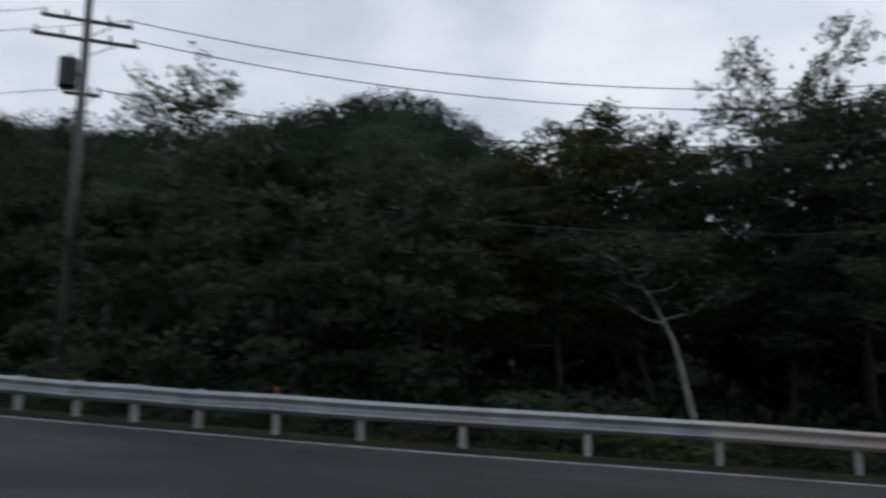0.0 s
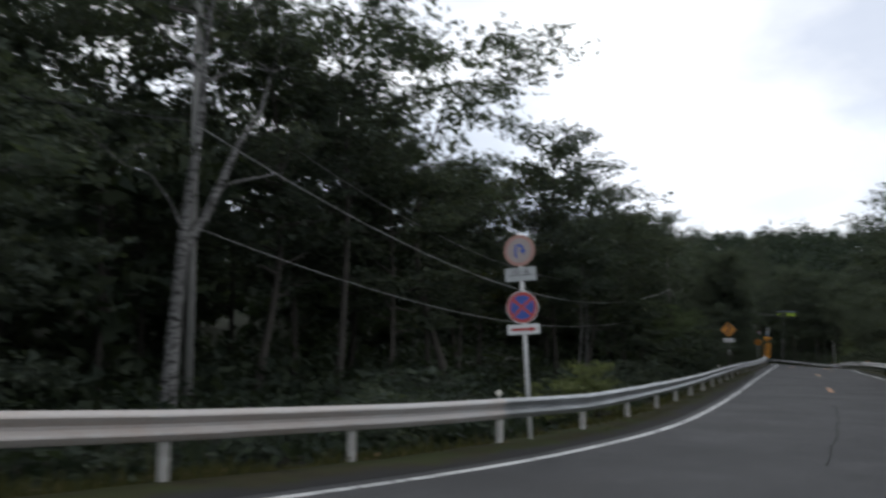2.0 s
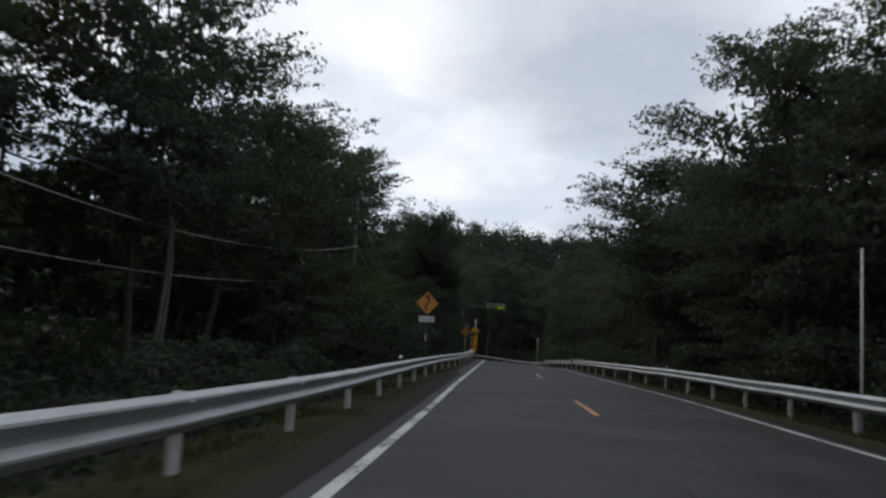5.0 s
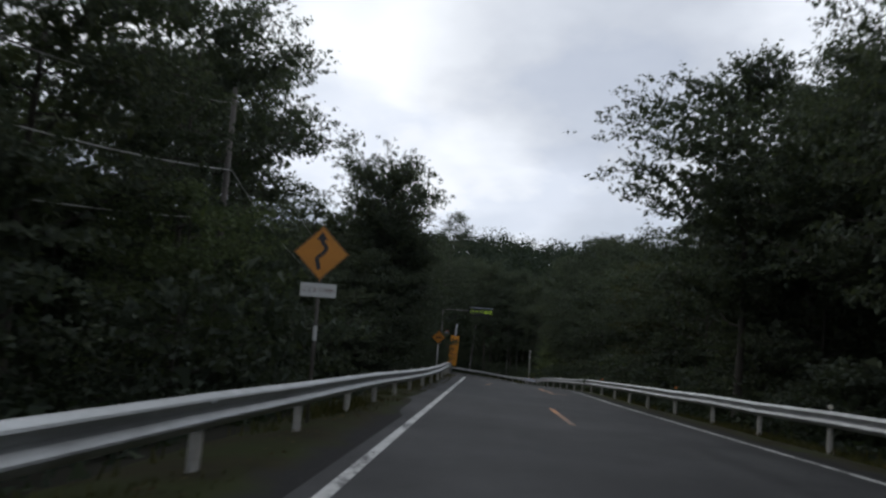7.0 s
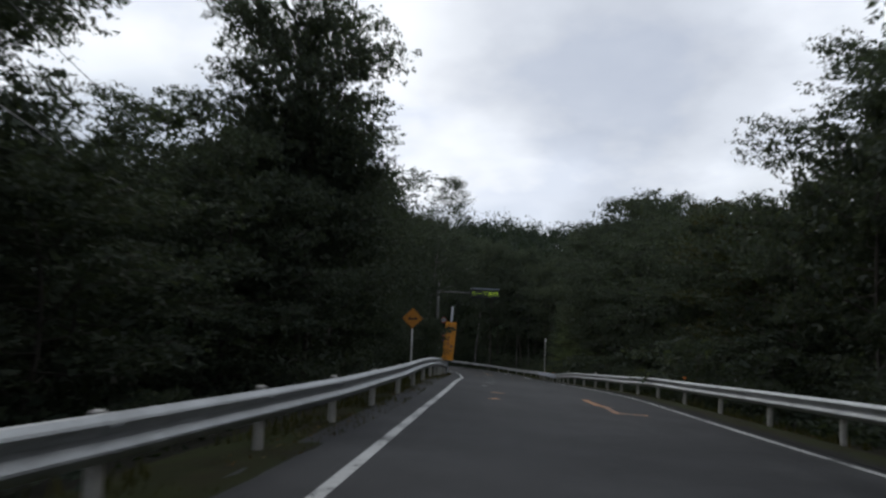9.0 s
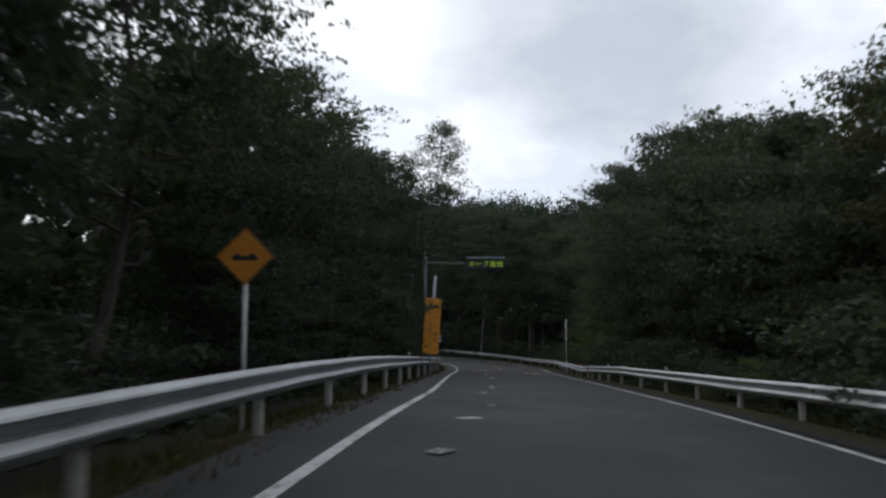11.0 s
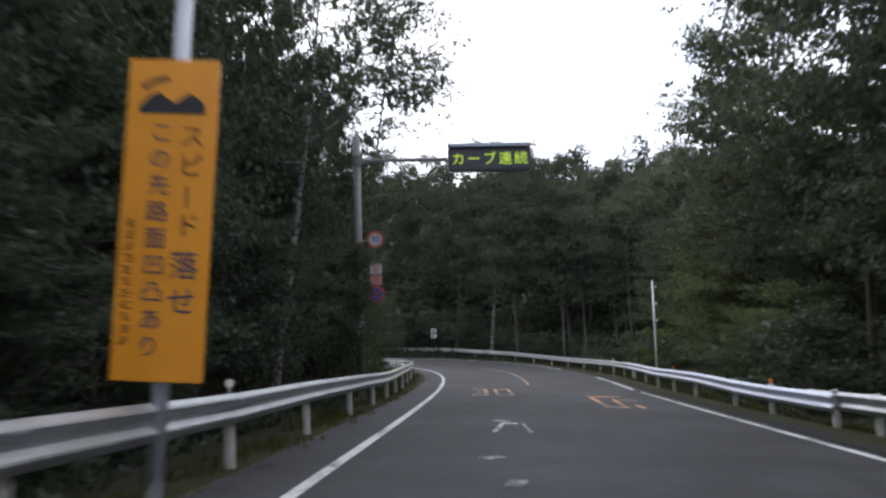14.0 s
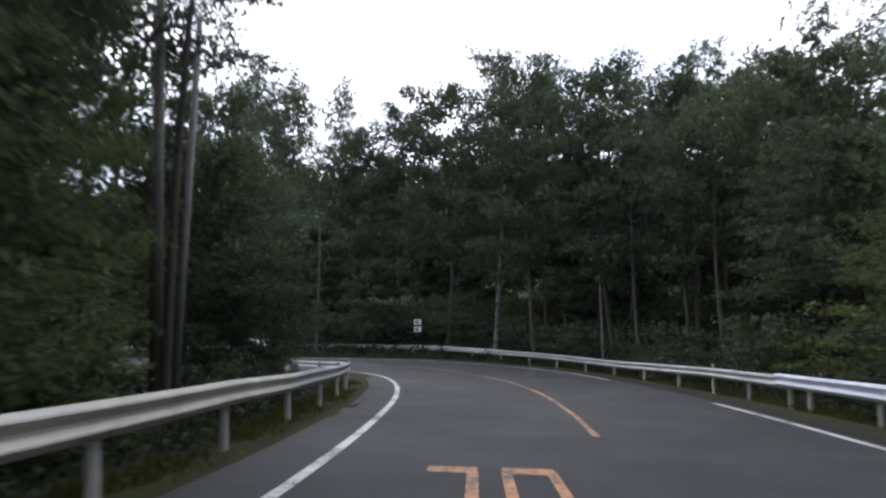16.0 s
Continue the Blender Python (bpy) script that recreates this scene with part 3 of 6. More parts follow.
def build_road():
    left = offset_line([tuple(a) for a, b in PAIRS], 1.0)
    right = offset_line([tuple(b) for a, b in PAIRS], -0.85)
    road = band("road", left, right, ASPHALT, 0.0, 16)
    tagged(road, "worn grey asphalt two-lane road with cracks and patches", "road", kind="structure")
    # ragged strips of moss and soil between the asphalt and the rails
    for nm, line, s in (("verge_north", EDGE_L, 1), ("verge_south", cut(EDGE_R, 6, 182), -1)):
        rnd = random.Random(4)
        pts = [tuple(p) for p in line]
        verts, faces, out = [], [], []
        rows = ((0.30, 0.004), (0.55, 0.008), (0.80, 0.014), (1.05, 0.022), (1.35, 0.020), (1.9, -0.07), (3.0, -0.3))
        n = len(rows)
        for i, p in enumerate(pts):
            t = (Vector(pts[min(i + 1, len(pts) - 1)][:2]) - Vector(pts[max(i - 1, 0)][:2])).normalized()
            nrm = Vector((-t.y, t.x)) * s
            for d, lift in rows:
                q = Vector(p[:2]) + nrm * (d * (1.0 if s > 0 else 0.82))
                verts.append((q.x, q.y, rz(p[0], p[1]) + lift + (rnd.uniform(-0.004, 0.012) if d > 0.6 else 0.0)))
                out.append(d)
        for i in range(len(pts) - 1):
            for k in range(n - 1):
                f = (i * n + k, i * n + k + 1, (i + 1) * n + k + 1, (i + 1) * n + k)
                faces.append(f if s < 0 else f[::-1])
        me = data_mesh(nm, verts, faces, True)
        uv = me.uv_layers.new(name="from_the_line")
        for lp, uvd in zip(me.loops, uv.data):
            uvd.uv = (out[lp.vertex_index], 0.0)
        tagged(mesh_part(nm, me, VERGE), "mossy soil verge with dry leaves beside the asphalt", "verge", kind="structure")
    # edge lines
    for nm, line, x0, x1, side in (("edge_line_north", EDGE_L, -75, 169, 1), ("edge_line_south", EDGE_R, 9, 127.5, 1), ("edge_line_south_middle", EDGE_R, 128.2, 142, 1), ("edge_line_south_far", EDGE_R, 155, 181, 1)):
        pts = [tuple(p) for p in cut(line, x0, x1)]
        ob = band(nm, offset_line(pts, 0.075), offset_line(pts, -0.075), WHITE_LINE, 0.006)
        tagged(ob, "worn white edge line painted on the asphalt", "road line", kind="structure")


def flat_shape(name, polys, mat, lift=0.006):
    """Painted shapes lying on the road, from outlines in metres."""
    bm = bmesh.new()
    for poly in polys:
        vs = [bm.verts.new((x, y, rz(x, y) + lift)) for x, y in poly]
        f = bm.faces.new(vs)
        f.normal_update()
        if f.normal.z < 0:
            f.normal_flip()
    bmesh.ops.triangulate(bm, faces=bm.faces[:])
    return part(name, bm, mat)


def bar(x0, y0, x1, y1, w):
    d = Vector((x1 - x0, y1 - y0)).normalized()
    n = Vector((-d.y, d.x)) * w / 2
    return [(x0 + n.x, y0 + n.y), (x1 + n.x, y1 + n.y), (x1 - n.x, y1 - n.y), (x0 - n.x, y0 - n.y)]


def build_markings():
    centre = "worn orange centre line dash on the asphalt"
    for x0, x1, y0, y1 in ((46.3, 52.2, 2.02, 2.04), (26.5, 31.5, 1.85, 1.9)):
        tagged(flat_shape("centre_dash", [bar(x0, y0, x1, y1, 0.15)], ORANGE_LINE), centre, "road line", "centre line dashes", "structure")
    pts = glide([(132.8, 4.12, 0), (138, 4.3, 0), (146, 5.0, 0), (155, 6.6, 0), (162, 9.2, 0), (168, 13.4, 0), (172, 20, 0)], 1.0)
    pts = [tuple(p) for p in pts]
    tagged(band("centre_line", offset_line(pts, 0.06), offset_line(pts, -0.06), ORANGE_WORN, 0.006), "worn orange centre line through the bend", "road line", kind="structure")
    # the numerals 3 and 0 in the near lane, stretched along the lane
    x0, x1 = 124.2, 129.2

    def skewed(poly):
        return [(x, y + 0.062 * (x - x0)) for x, y in poly]
    three = [bar(x0 + .3, 6.08, x0 + .3, 5.53, .55), bar((x0 + x1) / 2, 5.95, (x0 + x1) / 2, 5.53, .4), bar(x1 - .25, 6.1, x1 - .25, 5.53, .45), bar(x0 + .3, 5.58, x1 - .3, 5.58, .13)]
    zero = [bar(x0 + .3, 5.24, x0 + .3, 4.65, .55), bar(x1 - .25, 5.24, x1 - .25, 4.65, .45), bar(x0 + .3, 5.2, x1 - .3, 5.2, .12), bar(x0 + .3, 4.69, x1 - .3, 4.69, .12)]
    for polys in (three, zero):
        for i, poly in enumerate(polys):
            tagged(flat_shape("speed_numeral", [skewed(poly)], ORANGE_WORN, 0.006 + 0.001 * (i + 1)), "worn orange speed numeral painted in the lane", "road marking", "lane numerals", "structure")
    # the same numerals for the other lane, mostly worn away
    for i, poly in enumerate((bar(123.75, 2.25, 123.85, 1.2, .34), bar(123.7, 2.18, 118.8, 2.14, .13), bar(122.2, 1.6, 118.6, 1.68, .12), bar(118.6, 2.22, 118.45, 1.6, .42), bar(121.9, 1.5, 121.8, .92, .3), bar(119.4, 1.3, 118.2, 1.26, .16))):
        tagged(flat_shape("lane_marking", [poly], ORANGE_LINE, 0.006 + 0.001 * i), "worn orange numeral in the opposite lane", "road marking", "opposite lane marking", "structure")
    for i, poly in enumerate((bar(70.0, 1.17, 67.7, 1.08, .2), bar(67.8, 1.1, 67.1, .86, .26), bar(67.1, .95, 64.9, .96, .18), bar(65.05, 1.0, 65.1, .2, .36), bar(69.4, 4.0, 69.2, 3.7, .3), bar(66.6, 4.05, 66.4, 3.85, .3))):
        tagged(flat_shape("lane_marking", [poly], ORANGE_LINE, 0.006 + 0.001 * i), "worn orange marking on the asphalt", "road marking", "opposite lane marking", "structure")
    # remains of white lettering and arrows in the near lane
    for i, poly in enumerate((bar(111.4, 4.88, 113.3, 4.77, .10), bar(113.25, 4.82, 113.15, 4.48, .24), bar(113.1, 4.38, 111.4, 4.24, .07), bar(88.9, 4.03, 91.4, 4.12, .17), bar(90.25, 3.98, 90.35, 3.62, .34),
                              bar(100.6, 4.22, 101.2, 4.18, .14), bar(96.0, 4.03, 96.4, 4.0, .16), bar(101.1, 4.25, 103.0, 4.40, .16), bar(102.7, 4.1, 102.9, 3.86, .3), bar(105.7, 4.5, 106.1, 4.42, .2), bar(107.8, 4.9, 108.0, 4.66, .25),
                              bar(113.6, 4.9, 113.8, 4.75, .3), bar(98.3, 4.5, 98.6, 4.3, .2), bar(93.6, 3.75, 94.1, 3.7, .12), bar(76.5, 4.3, 76.9, 4.0, .25), bar(79.8, 3.9, 80.4, 3.85, .14), bar(72.6, 4.35, 73.0, 4.2, .22), bar(85.2, 4.3, 85.6, 4.1, .2))):
        tagged(flat_shape("lane_lettering", [poly], WHITE_WORN, 0.006 + 0.0008 * i), "nearly worn away white lettering in the lane", "road marking", "worn lane lettering", "structure")
    # a long open joint in the asphalt
    rnd = random.Random(3)
    pts = [(x, 2.05 + 0.0026 * (17.6 - x) ** 2 + 0.025 * math.sin(x * 1.5) + rnd.uniform(-.018, .018)) for x in (2.6 + 0.25 * i for i in range(61))]
    tagged(band("asphalt_crack", offset_line(pts, 0.008), offset_line(pts, -0.008), CRACK, 0.003), "dark open crack along the middle of the asphalt", "crack", kind="structure")


build_ground()
build_road()
build_markings()


# ---------------------------------------------------------------- guardrails
def beam_profile():
    """The W of a beam: (out towards the road, height)."""
    full = [(0.0, 0.0), (0.022, 0.006), (0.070, 0.062), (0.080, 0.080), (0.076, 0.100), (0.024, 0.142), (0.010, 0.156), (0.008, 0.194), (0.022, 0.208),
            (0.072, 0.262), (0.080, 0.282), (0.070, 0.304), (0.022, 0.344), (0.0, 0.350)]
    back = [(o - 0.006, z) for o, z in reversed(full)]
    return full + back


PROFILE = beam_profile()


def beam_mesh(path, out):
    """One beam panel along a path of (x, y, z); out is the side that faces the road."""
    verts, faces = [], []
    n = len(PROFILE)
    for i, p in enumerate(path):
        t = (Vector(path[min(i + 1, len(path) - 1)]) - Vector(path[max(i - 1, 0)])).normalized()
        side = Vector((-t.y, t.x, 0)).normalized() * out
        for o, z in PROFILE:
            verts.append(Vector(p) + side * o + Vector((0, 0, z)))
    for i in range(len(path) - 1):
        for k in range(n):
            a, b = i * n + k, i * n + (k + 1) % n
            faces.append((a, b, b + n, a + n))
    me = data_mesh("beam", verts, faces)
    bm = bmesh.new()
    bm.from_mesh(me)
    bmesh.ops.recalc_face_normals(bm, faces=bm.faces[:])
    bm.to_mesh(me)
    bm.free()
    me.shade_smooth()
    me.set_sharp_from_angle(angle=radians(22))
    return me


def post_mesh():
    bm = bmesh.new()
    rod(bm, (0, 0, -0.45), (0, 0, 0.74), 0.066, sides=14, caps=False)
    bmesh.ops.create_uvsphere(bm, u_segments=14, v_segments=5, radius=0.068, matrix=Matrix.Translation((0, 0, 0.735)) @ Matrix.Diagonal((1, 1, 0.35, 1)))
    me = bpy.data.meshes.new("post")
    bm.to_mesh(me)
    bm.free()
    me.shade_smooth()
    me.materials.append(POST)
    return me


def bolt_mesh():
    bm = bmesh.new()
    rod(bm, (-0.012, 0, 0), (0.012, 0, 0), 0.018, 0.014, sides=8)
    me = bpy.data.meshes.new("bolt")
    bm.to_mesh(me)
    bm.free()
    me.materials.append(SIGN_BACK)
    return me


POST_MESH, BOLT_MESH = post_mesh(), bolt_mesh()


def guardrail(name, line, out, label, mats, posts, spacing=3.85, before=3.85, lift=0.38, delineators=(), tilt=0.02, stained_and_lit=()):
    """A rail on posts. line: plan points; out: +1 when the road lies on the line's left; posts: the x of posts that stand unevenly."""
    fine = glide([(x, y, 0) for x, y in line], 0.05)
    anchor = posts[0]
    per = 7
    # posts stand a little closer or wider along the way
    marks = [min(range(len(fine)), key=lambda i: abs(fine[i].x - x)) for x in posts]
    while marks[-1] < len(fine) - 1:
        marks.append(marks[-1] + int(20 * spacing))
    while marks[0] > 20 * before:
        marks.insert(0, marks[0] - int(20 * before))
    marks = [m for m in marks if 0 <= m < len(fine)]
    if len(fine) - 1 - marks[-1] > 14:
        marks.append(len(fine) - 1)
    pts = [fine[a + (b - a) * k // per] for a, b in zip(marks, marks[1:]) for k in range(per)] + [fine[marks[-1]]]
    base = pts[0]
    origin = Vector((base.x, base.y, rz(base.x, base.y)))
    root = thing(name, tuple(origin), label, "guardrail", "roadside guardrails")
    inv = Matrix.Translation(-origin)
    rnd = random.Random(int(anchor * 10))
    wob = [rnd.uniform(-0.014, 0.014) for _ in range(len(pts) // per + 3)]
    marked = {min(range(0, len(pts), per), key=lambda i: abs(pts[i].x - x)): v for x, v in dict(delineators).items()}

    def high(x):
        return lift if isinstance(lift, float) else float(np.interp(x, *zip(*lift)))

    def spot(i):
        p = pts[i]
        k, f = divmod(i, per)
        return Vector((p.x, p.y, rz(p.x, p.y) + high(p.x) + wob[k] * (1 - f / per) + wob[k + 1] * f / per))
    for k, i in enumerate(range(0, len(pts) - 1, per)):
        j = min(i + per, len(pts) - 1)
        if j - i < 2:
            break
        path = [inv @ spot(q) for q in range(i, j + 1)]
        a = path[0].copy()
        d = (path[1] - a).normalized()
        side = Vector((-d.y, d.x, 0)) * out
        path[0] = a - d * 0.16
        path = [q + side * (0.005 * (k % 2)) for q in path]
        beam = mesh_part("beam", beam_mesh(path, out), next((m for a0, a1, m in stained_and_lit if a0 < pts[i].x < a1), mats[0]), root)
        for u in (-0.10, 0.0):
            for hgt in (0.085, 0.265):
                bo = mesh_part("bolt", BOLT_MESH, None, beam)
                q = a + d * u + side * 0.082 + Vector((0, 0, hgt))
                bo.matrix_basis = Matrix.LocRotScale(q, side.to_track_quat("X", "Z"), None)
        q = inv @ Vector((pts[i].x, pts[i].y, rz(pts[i].x, pts[i].y) - 0.02)) - side * 0.078
        po = mesh_part("post", POST_MESH, None, root)
        po.matrix_basis = Matrix.LocRotScale(q, Euler((rnd.uniform(-tilt, tilt), rnd.uniform(-tilt, tilt), rnd.uniform(0, 3))), None)
        if i in marked:
            up = high(pts[i].x) - 0.48
            stem = part("delineator", rod_bm(q + Vector((0, 0, 0.72)), q + Vector((0, 0, 0.92 + up)), 0.016), POST, root, "small round reflector on the rail post")
            face = bmesh.new()
            m = Matrix.LocRotScale(q + Vector((0, 0, 0.95 + up)), Vector((1, 0, 0)).to_track_quat("Z", "Y"), None)
            bmesh.ops.create_cone(face, cap_ends=True, segments=20, radius1=0.05, radius2=0.05, depth=0.03, matrix=m)
            part("reflector", face, (REFLECTOR, ORANGE_REFLECT)[marked[i]], stem)
    return root


REFLECTOR = material("pale_reflector", (0.80, 0.76, 0.66), (0.7, 0.66, 0.56), 0.25, scale=6.0, fine=60.0, bump=0.0)
ORANGE_REFLECT = material("orange_reflector", (0.75, 0.22, 0.04), (0.5, 0.14, 0.03), 0.3, scale=6.0, fine=60.0, bump=0.0)

RAIL_NORTH = [(-62, 39.0), (-45, 27.6), (-34, 20.3), (-28, 16.5), (-23.4, 13.75), (-20.5, 12.4), (-17.8, 11.7), (-15, 11.25), (-12, 10.8), (-9, 10.35), (-6.3, 9.9), (-3.8, 9.35), (-0.9, 8.65),
              (2.35, 7.64), (5.5, 7.0), (9, 6.8), (12.8, 6.74), (16.3, 6.72), (20.2, 6.74), (24.5, 6.76), (36, 6.78), (45, 6.83), (51, 6.7), (55, 6.58), (58, 6.43), (61, 6.36), (67, 6.33), (77, 6.5),
              (85, 6.75), (89, 6.92), (94, 7.22), (98, 7.38), (102.6, 7.55), (106, 7.68), (110.6, 7.95), (115.3, 8.2), (121.5, 8.62), (126.6, 9.05), (130.5, 9.4), (135.8, 9.95), (140, 10.4),
              (147, 11.5), (153, 13.1), (157.5, 15.4), (161, 18.6), (163.6, 23.5), (164.8, 30), (164.8, 42)]
RAIL_SOUTH_A = [(9.5, -5.2), (12.5, -4.1), (16, -3.6), (20.3, -3.45), (30, -3.5), (43, -3.6), (50, -3.3), (55, -3.1), (60, -2.72), (67, -2.6), (75, -2.4), (84, -2.2), (92, -1.92), (99, -1.52), (104, -1.4), (110, -1.42), (114.5, -1.5)]
RAIL_SOUTH_B = [(112.5, -1.36), (117, -1.2), (122, -1.22), (126, -1.25), (131, -1.32), (136, -1.42), (141.8, -1.5)]
RAIL_SOUTH_C = [(139.6, -1.62), (144.5, -1.68), (149, -1.5), (153, -1.0), (158, 0.15), (163, 1.55), (167.5, 3.3), (172, 5.5), (177.5, 9.1), (183.5, 14.8), (187, 21.5), (188.5, 30), (188, 44)]

POSTS_NORTH = (-23.4, -22.2, -20.95, -19.55, -18.0, -16.2, -14.0, -11.6, -9.1, -6.3, -3.8, -0.9, 2.35, 5.5, 9.0, 12.8, 16.35, 20.2, 24.3, 28.1, 31.8, 35.6, 39.8, 44.1, 47.7, 51.2, 54.7, 58.0,
               61.5, 65.4, 69.4, 73.4, 77.4, 81.2, 85.0, 89.2, 93.7, 98.1, 102.4, 106.6, 110.7, 115.0, 119.1, 122.9, 126.7, 130.6, 135.0)
guardrail("guardrail", RAIL_NORTH, -1, "weathered grey steel guardrail on white round posts", (STEEL,), POSTS_NORTH, before=1.5,
          lift=((-70, 0.36), (-23, 0.36), (-18, 0.385), (-14, 0.42), (-11, 0.455), (-6, 0.45), (-3, 0.42), (0, 0.40), (3, 0.41), (10, 0.385), (16, 0.39), (36, 0.43), (45, 0.39), (51, 0.38), (55, 0.35), (62, 0.36), (72, 0.42), (85, 0.51), (94, 0.54),
                (102, 0.53), (110, 0.51), (116, 0.50), (122, 0.46), (127, 0.51), (131, 0.55), (136, 0.52), (170, 0.42)),
          stained_and_lit=((-9.4, -6.4, STEEL_LAMP_TINT), (-12, 1.5, STEEL_LAMP_TINT_FAINT), (122, 134, STEEL_MOSS)), delineators={-20: 1, 2.3: 0, 31.8: 0, 93.7: 0, 106.6: 0, 134: 0})
guardrail("guardrail", RAIL_SOUTH_A, 1, "grey steel guardrail on white posts along the wooded slope", (STEEL,), (19.0,), lift=((0, 0.40), (45, 0.50), (58, 0.51), (70, 0.47), (92, 0.45), (99, 0.47), (106, 0.42), (114, 0.34)), delineators={47.2: 0, 59: 1, 71: 1, 93: 0, 105: 0})
guardrail("guardrail", RAIL_SOUTH_B, 1, "newer bluish grey steel guardrail section with a square end", (STEEL_NEW,), (112.9, 116.2, 119.2, 124.1), lift=((112, 0.30), (119, 0.36), (124, 0.46), (140, 0.46)), delineators={115: 1, 129: 1})
guardrail("guardrail", RAIL_SOUTH_C, 1, "grey steel guardrail round the outside of the bend", (STEEL,), (164.1,), delineators={149: 0})


# ---------------------------------------------------------------- signs and poles
def sign_pole(root, height, r, mat, below=0.5, cap=True):
    bm = rod_bm((0, 0, -below), (0, 0, height), r, sides=16)
    ob = part("pole", bm, mat, root)
    ob.data.shade_smooth()
    if cap:
        c = bmesh.new()
        bmesh.ops.create_uvsphere(c, u_segments=14, v_segments=6, radius=r * 1.08, matrix=Matrix.Translation((0, 0, height)) @ Matrix.Diagonal((1, 1, 0.4, 1)))
        part("cap", c, mat, ob)
    return ob


def text_bm(body, size, x0, y, z, thick=0.004, turn=0):
    cu = bpy.data.curves.new("lettering", "FONT")
    cu.body, cu.size, cu.align_x, cu.align_y, cu.extrude = body, size, "CENTER", "CENTER", thick / 2
    cu.resolution_u = 3
    ob = bpy.data.objects.new("lettering", cu)
    scene.collection.objects.link(ob)
    me = bpy.data.meshes.new_from_object(ob.evaluated_get(bpy.context.evaluated_depsgraph_get()))
    bpy.data.objects.remove(ob)
    bm = bmesh.new()
    bm.from_mesh(me)
    bpy.data.meshes.remove(me)
    bm.transform(Matrix.Translation((x0, y, z)) @ Matrix(((0, 0, -1, 0), (-1, 0, 0, 0), (0, 1, 0, 0), (0, 0, 0, 1))) @ Matrix.Rotation(radians(turn), 4, "Z"))
    return bm


def prohibition_signs():
    x, y = 3.14, 7.41
    root = thing("road_sign", (x, y, rz(x, y) - 0.1), "no-turning and no-stopping round signs with plates on a white pole", "road sign", rz_=4)
    root.rotation_euler = (radians(-3.2), radians(2.6), radians(4))
    sign_pole(root, 3.92, 0.038, POLE_WHITE)
    zt, zn = 3.58, 2.51
    # bleached no U-turn disc
    disc = part("turn_disc", plate_bm(disc_outline(0.30, cz=zt), 0.008, -0.06), SIGN_FADED_SHADED, root, "sun-bleached no U-turn disc")
    rim = ring_bm(0.235, 0.298, 0.004, -0.066)
    rim.transform(Matrix.Translation((0, 0, zt)))
    part("rim", rim, SIGN_PINK, disc)
    arc = [(0.07, zt - 0.13), (0.07, zt + 0.03)] + [(0.07 * math.cos(a), zt + 0.03 + 0.075 * math.sin(a)) for a in np.linspace(0.2, math.pi, 9)] + [(-0.07, zt - 0.0)]
    part("arrow", stroke(arc, 0.042, 0.004, -0.067), SIGN_BLUE, disc)
    part("arrow_head", plate_bm([(-0.13, zt + 0.01), (-0.01, zt + 0.01), (-0.07, zt - 0.09)], 0.004, -0.0675), SIGN_BLUE, disc)
    hours = part("hours_plate", bevelled_box(-0.06, 0, zt - 0.45, 0.006, 0.60, 0.26, 0.003), SIGN_GREY, root, "faded white hours plate, greyed by painted tree shade")
    part("lettering", text_bm("21 - 6", 0.13, -0.066, 0, zt - 0.40), INK, hours)
    part("rule", stroke([(0.22, zt - 0.465), (-0.22, zt - 0.465)], 0.012, 0.003, -0.065), INK, hours)
    # no stopping disc
    disc = part("stopping_disc", plate_bm(disc_outline(0.30, cz=zn), 0.008, -0.06), SIGN_BLUE, root, "blue no-stopping disc with red cross")
    rim = ring_bm(0.225, 0.29, 0.004, -0.066)
    rim.transform(Matrix.Translation((0, 0, zn)))
    part("rim", rim, SIGN_RED, disc)
    edge = ring_bm(0.288, 0.302, 0.0045, -0.066)
    edge.transform(Matrix.Translation((0, 0, zn)))
    part("edge", edge, SIGN_WHITE, disc)
    for s in (-1, 1):
        part("cross_bar", stroke([(-0.17 * s, zn - 0.15), (0.17 * s, zn + 0.15)], 0.052, 0.004, -0.0665 - 0.0006 * s), SIGN_RED, disc)
    pl = part("arrow_plate", bevelled_box(-0.06, 0, zn - 0.41, 0.006, 0.62, 0.19, 0.003), SIGN_WHITE, root, "white plate with a red arrow")
    part("arrow", stroke([(0.23, zn - 0.41), (-0.14, zn - 0.41)], 0.05, 0.003, -0.065), SIGN_RED, pl)
    part("arrow_head", plate_bm([(-0.13, zn - 0.36), (-0.13, zn - 0.46), (-0.25, zn - 0.41)], 0.003, -0.0655), SIGN_RED, pl)
    for z in (zt + 0.1, zt - 0.1, zn + 0.1, zn - 0.1):
        part("clamp", bevelled_box(-0.035, 0, z, 0.05, 0.10, 0.04, 0.004), SIGN_BACK, root)


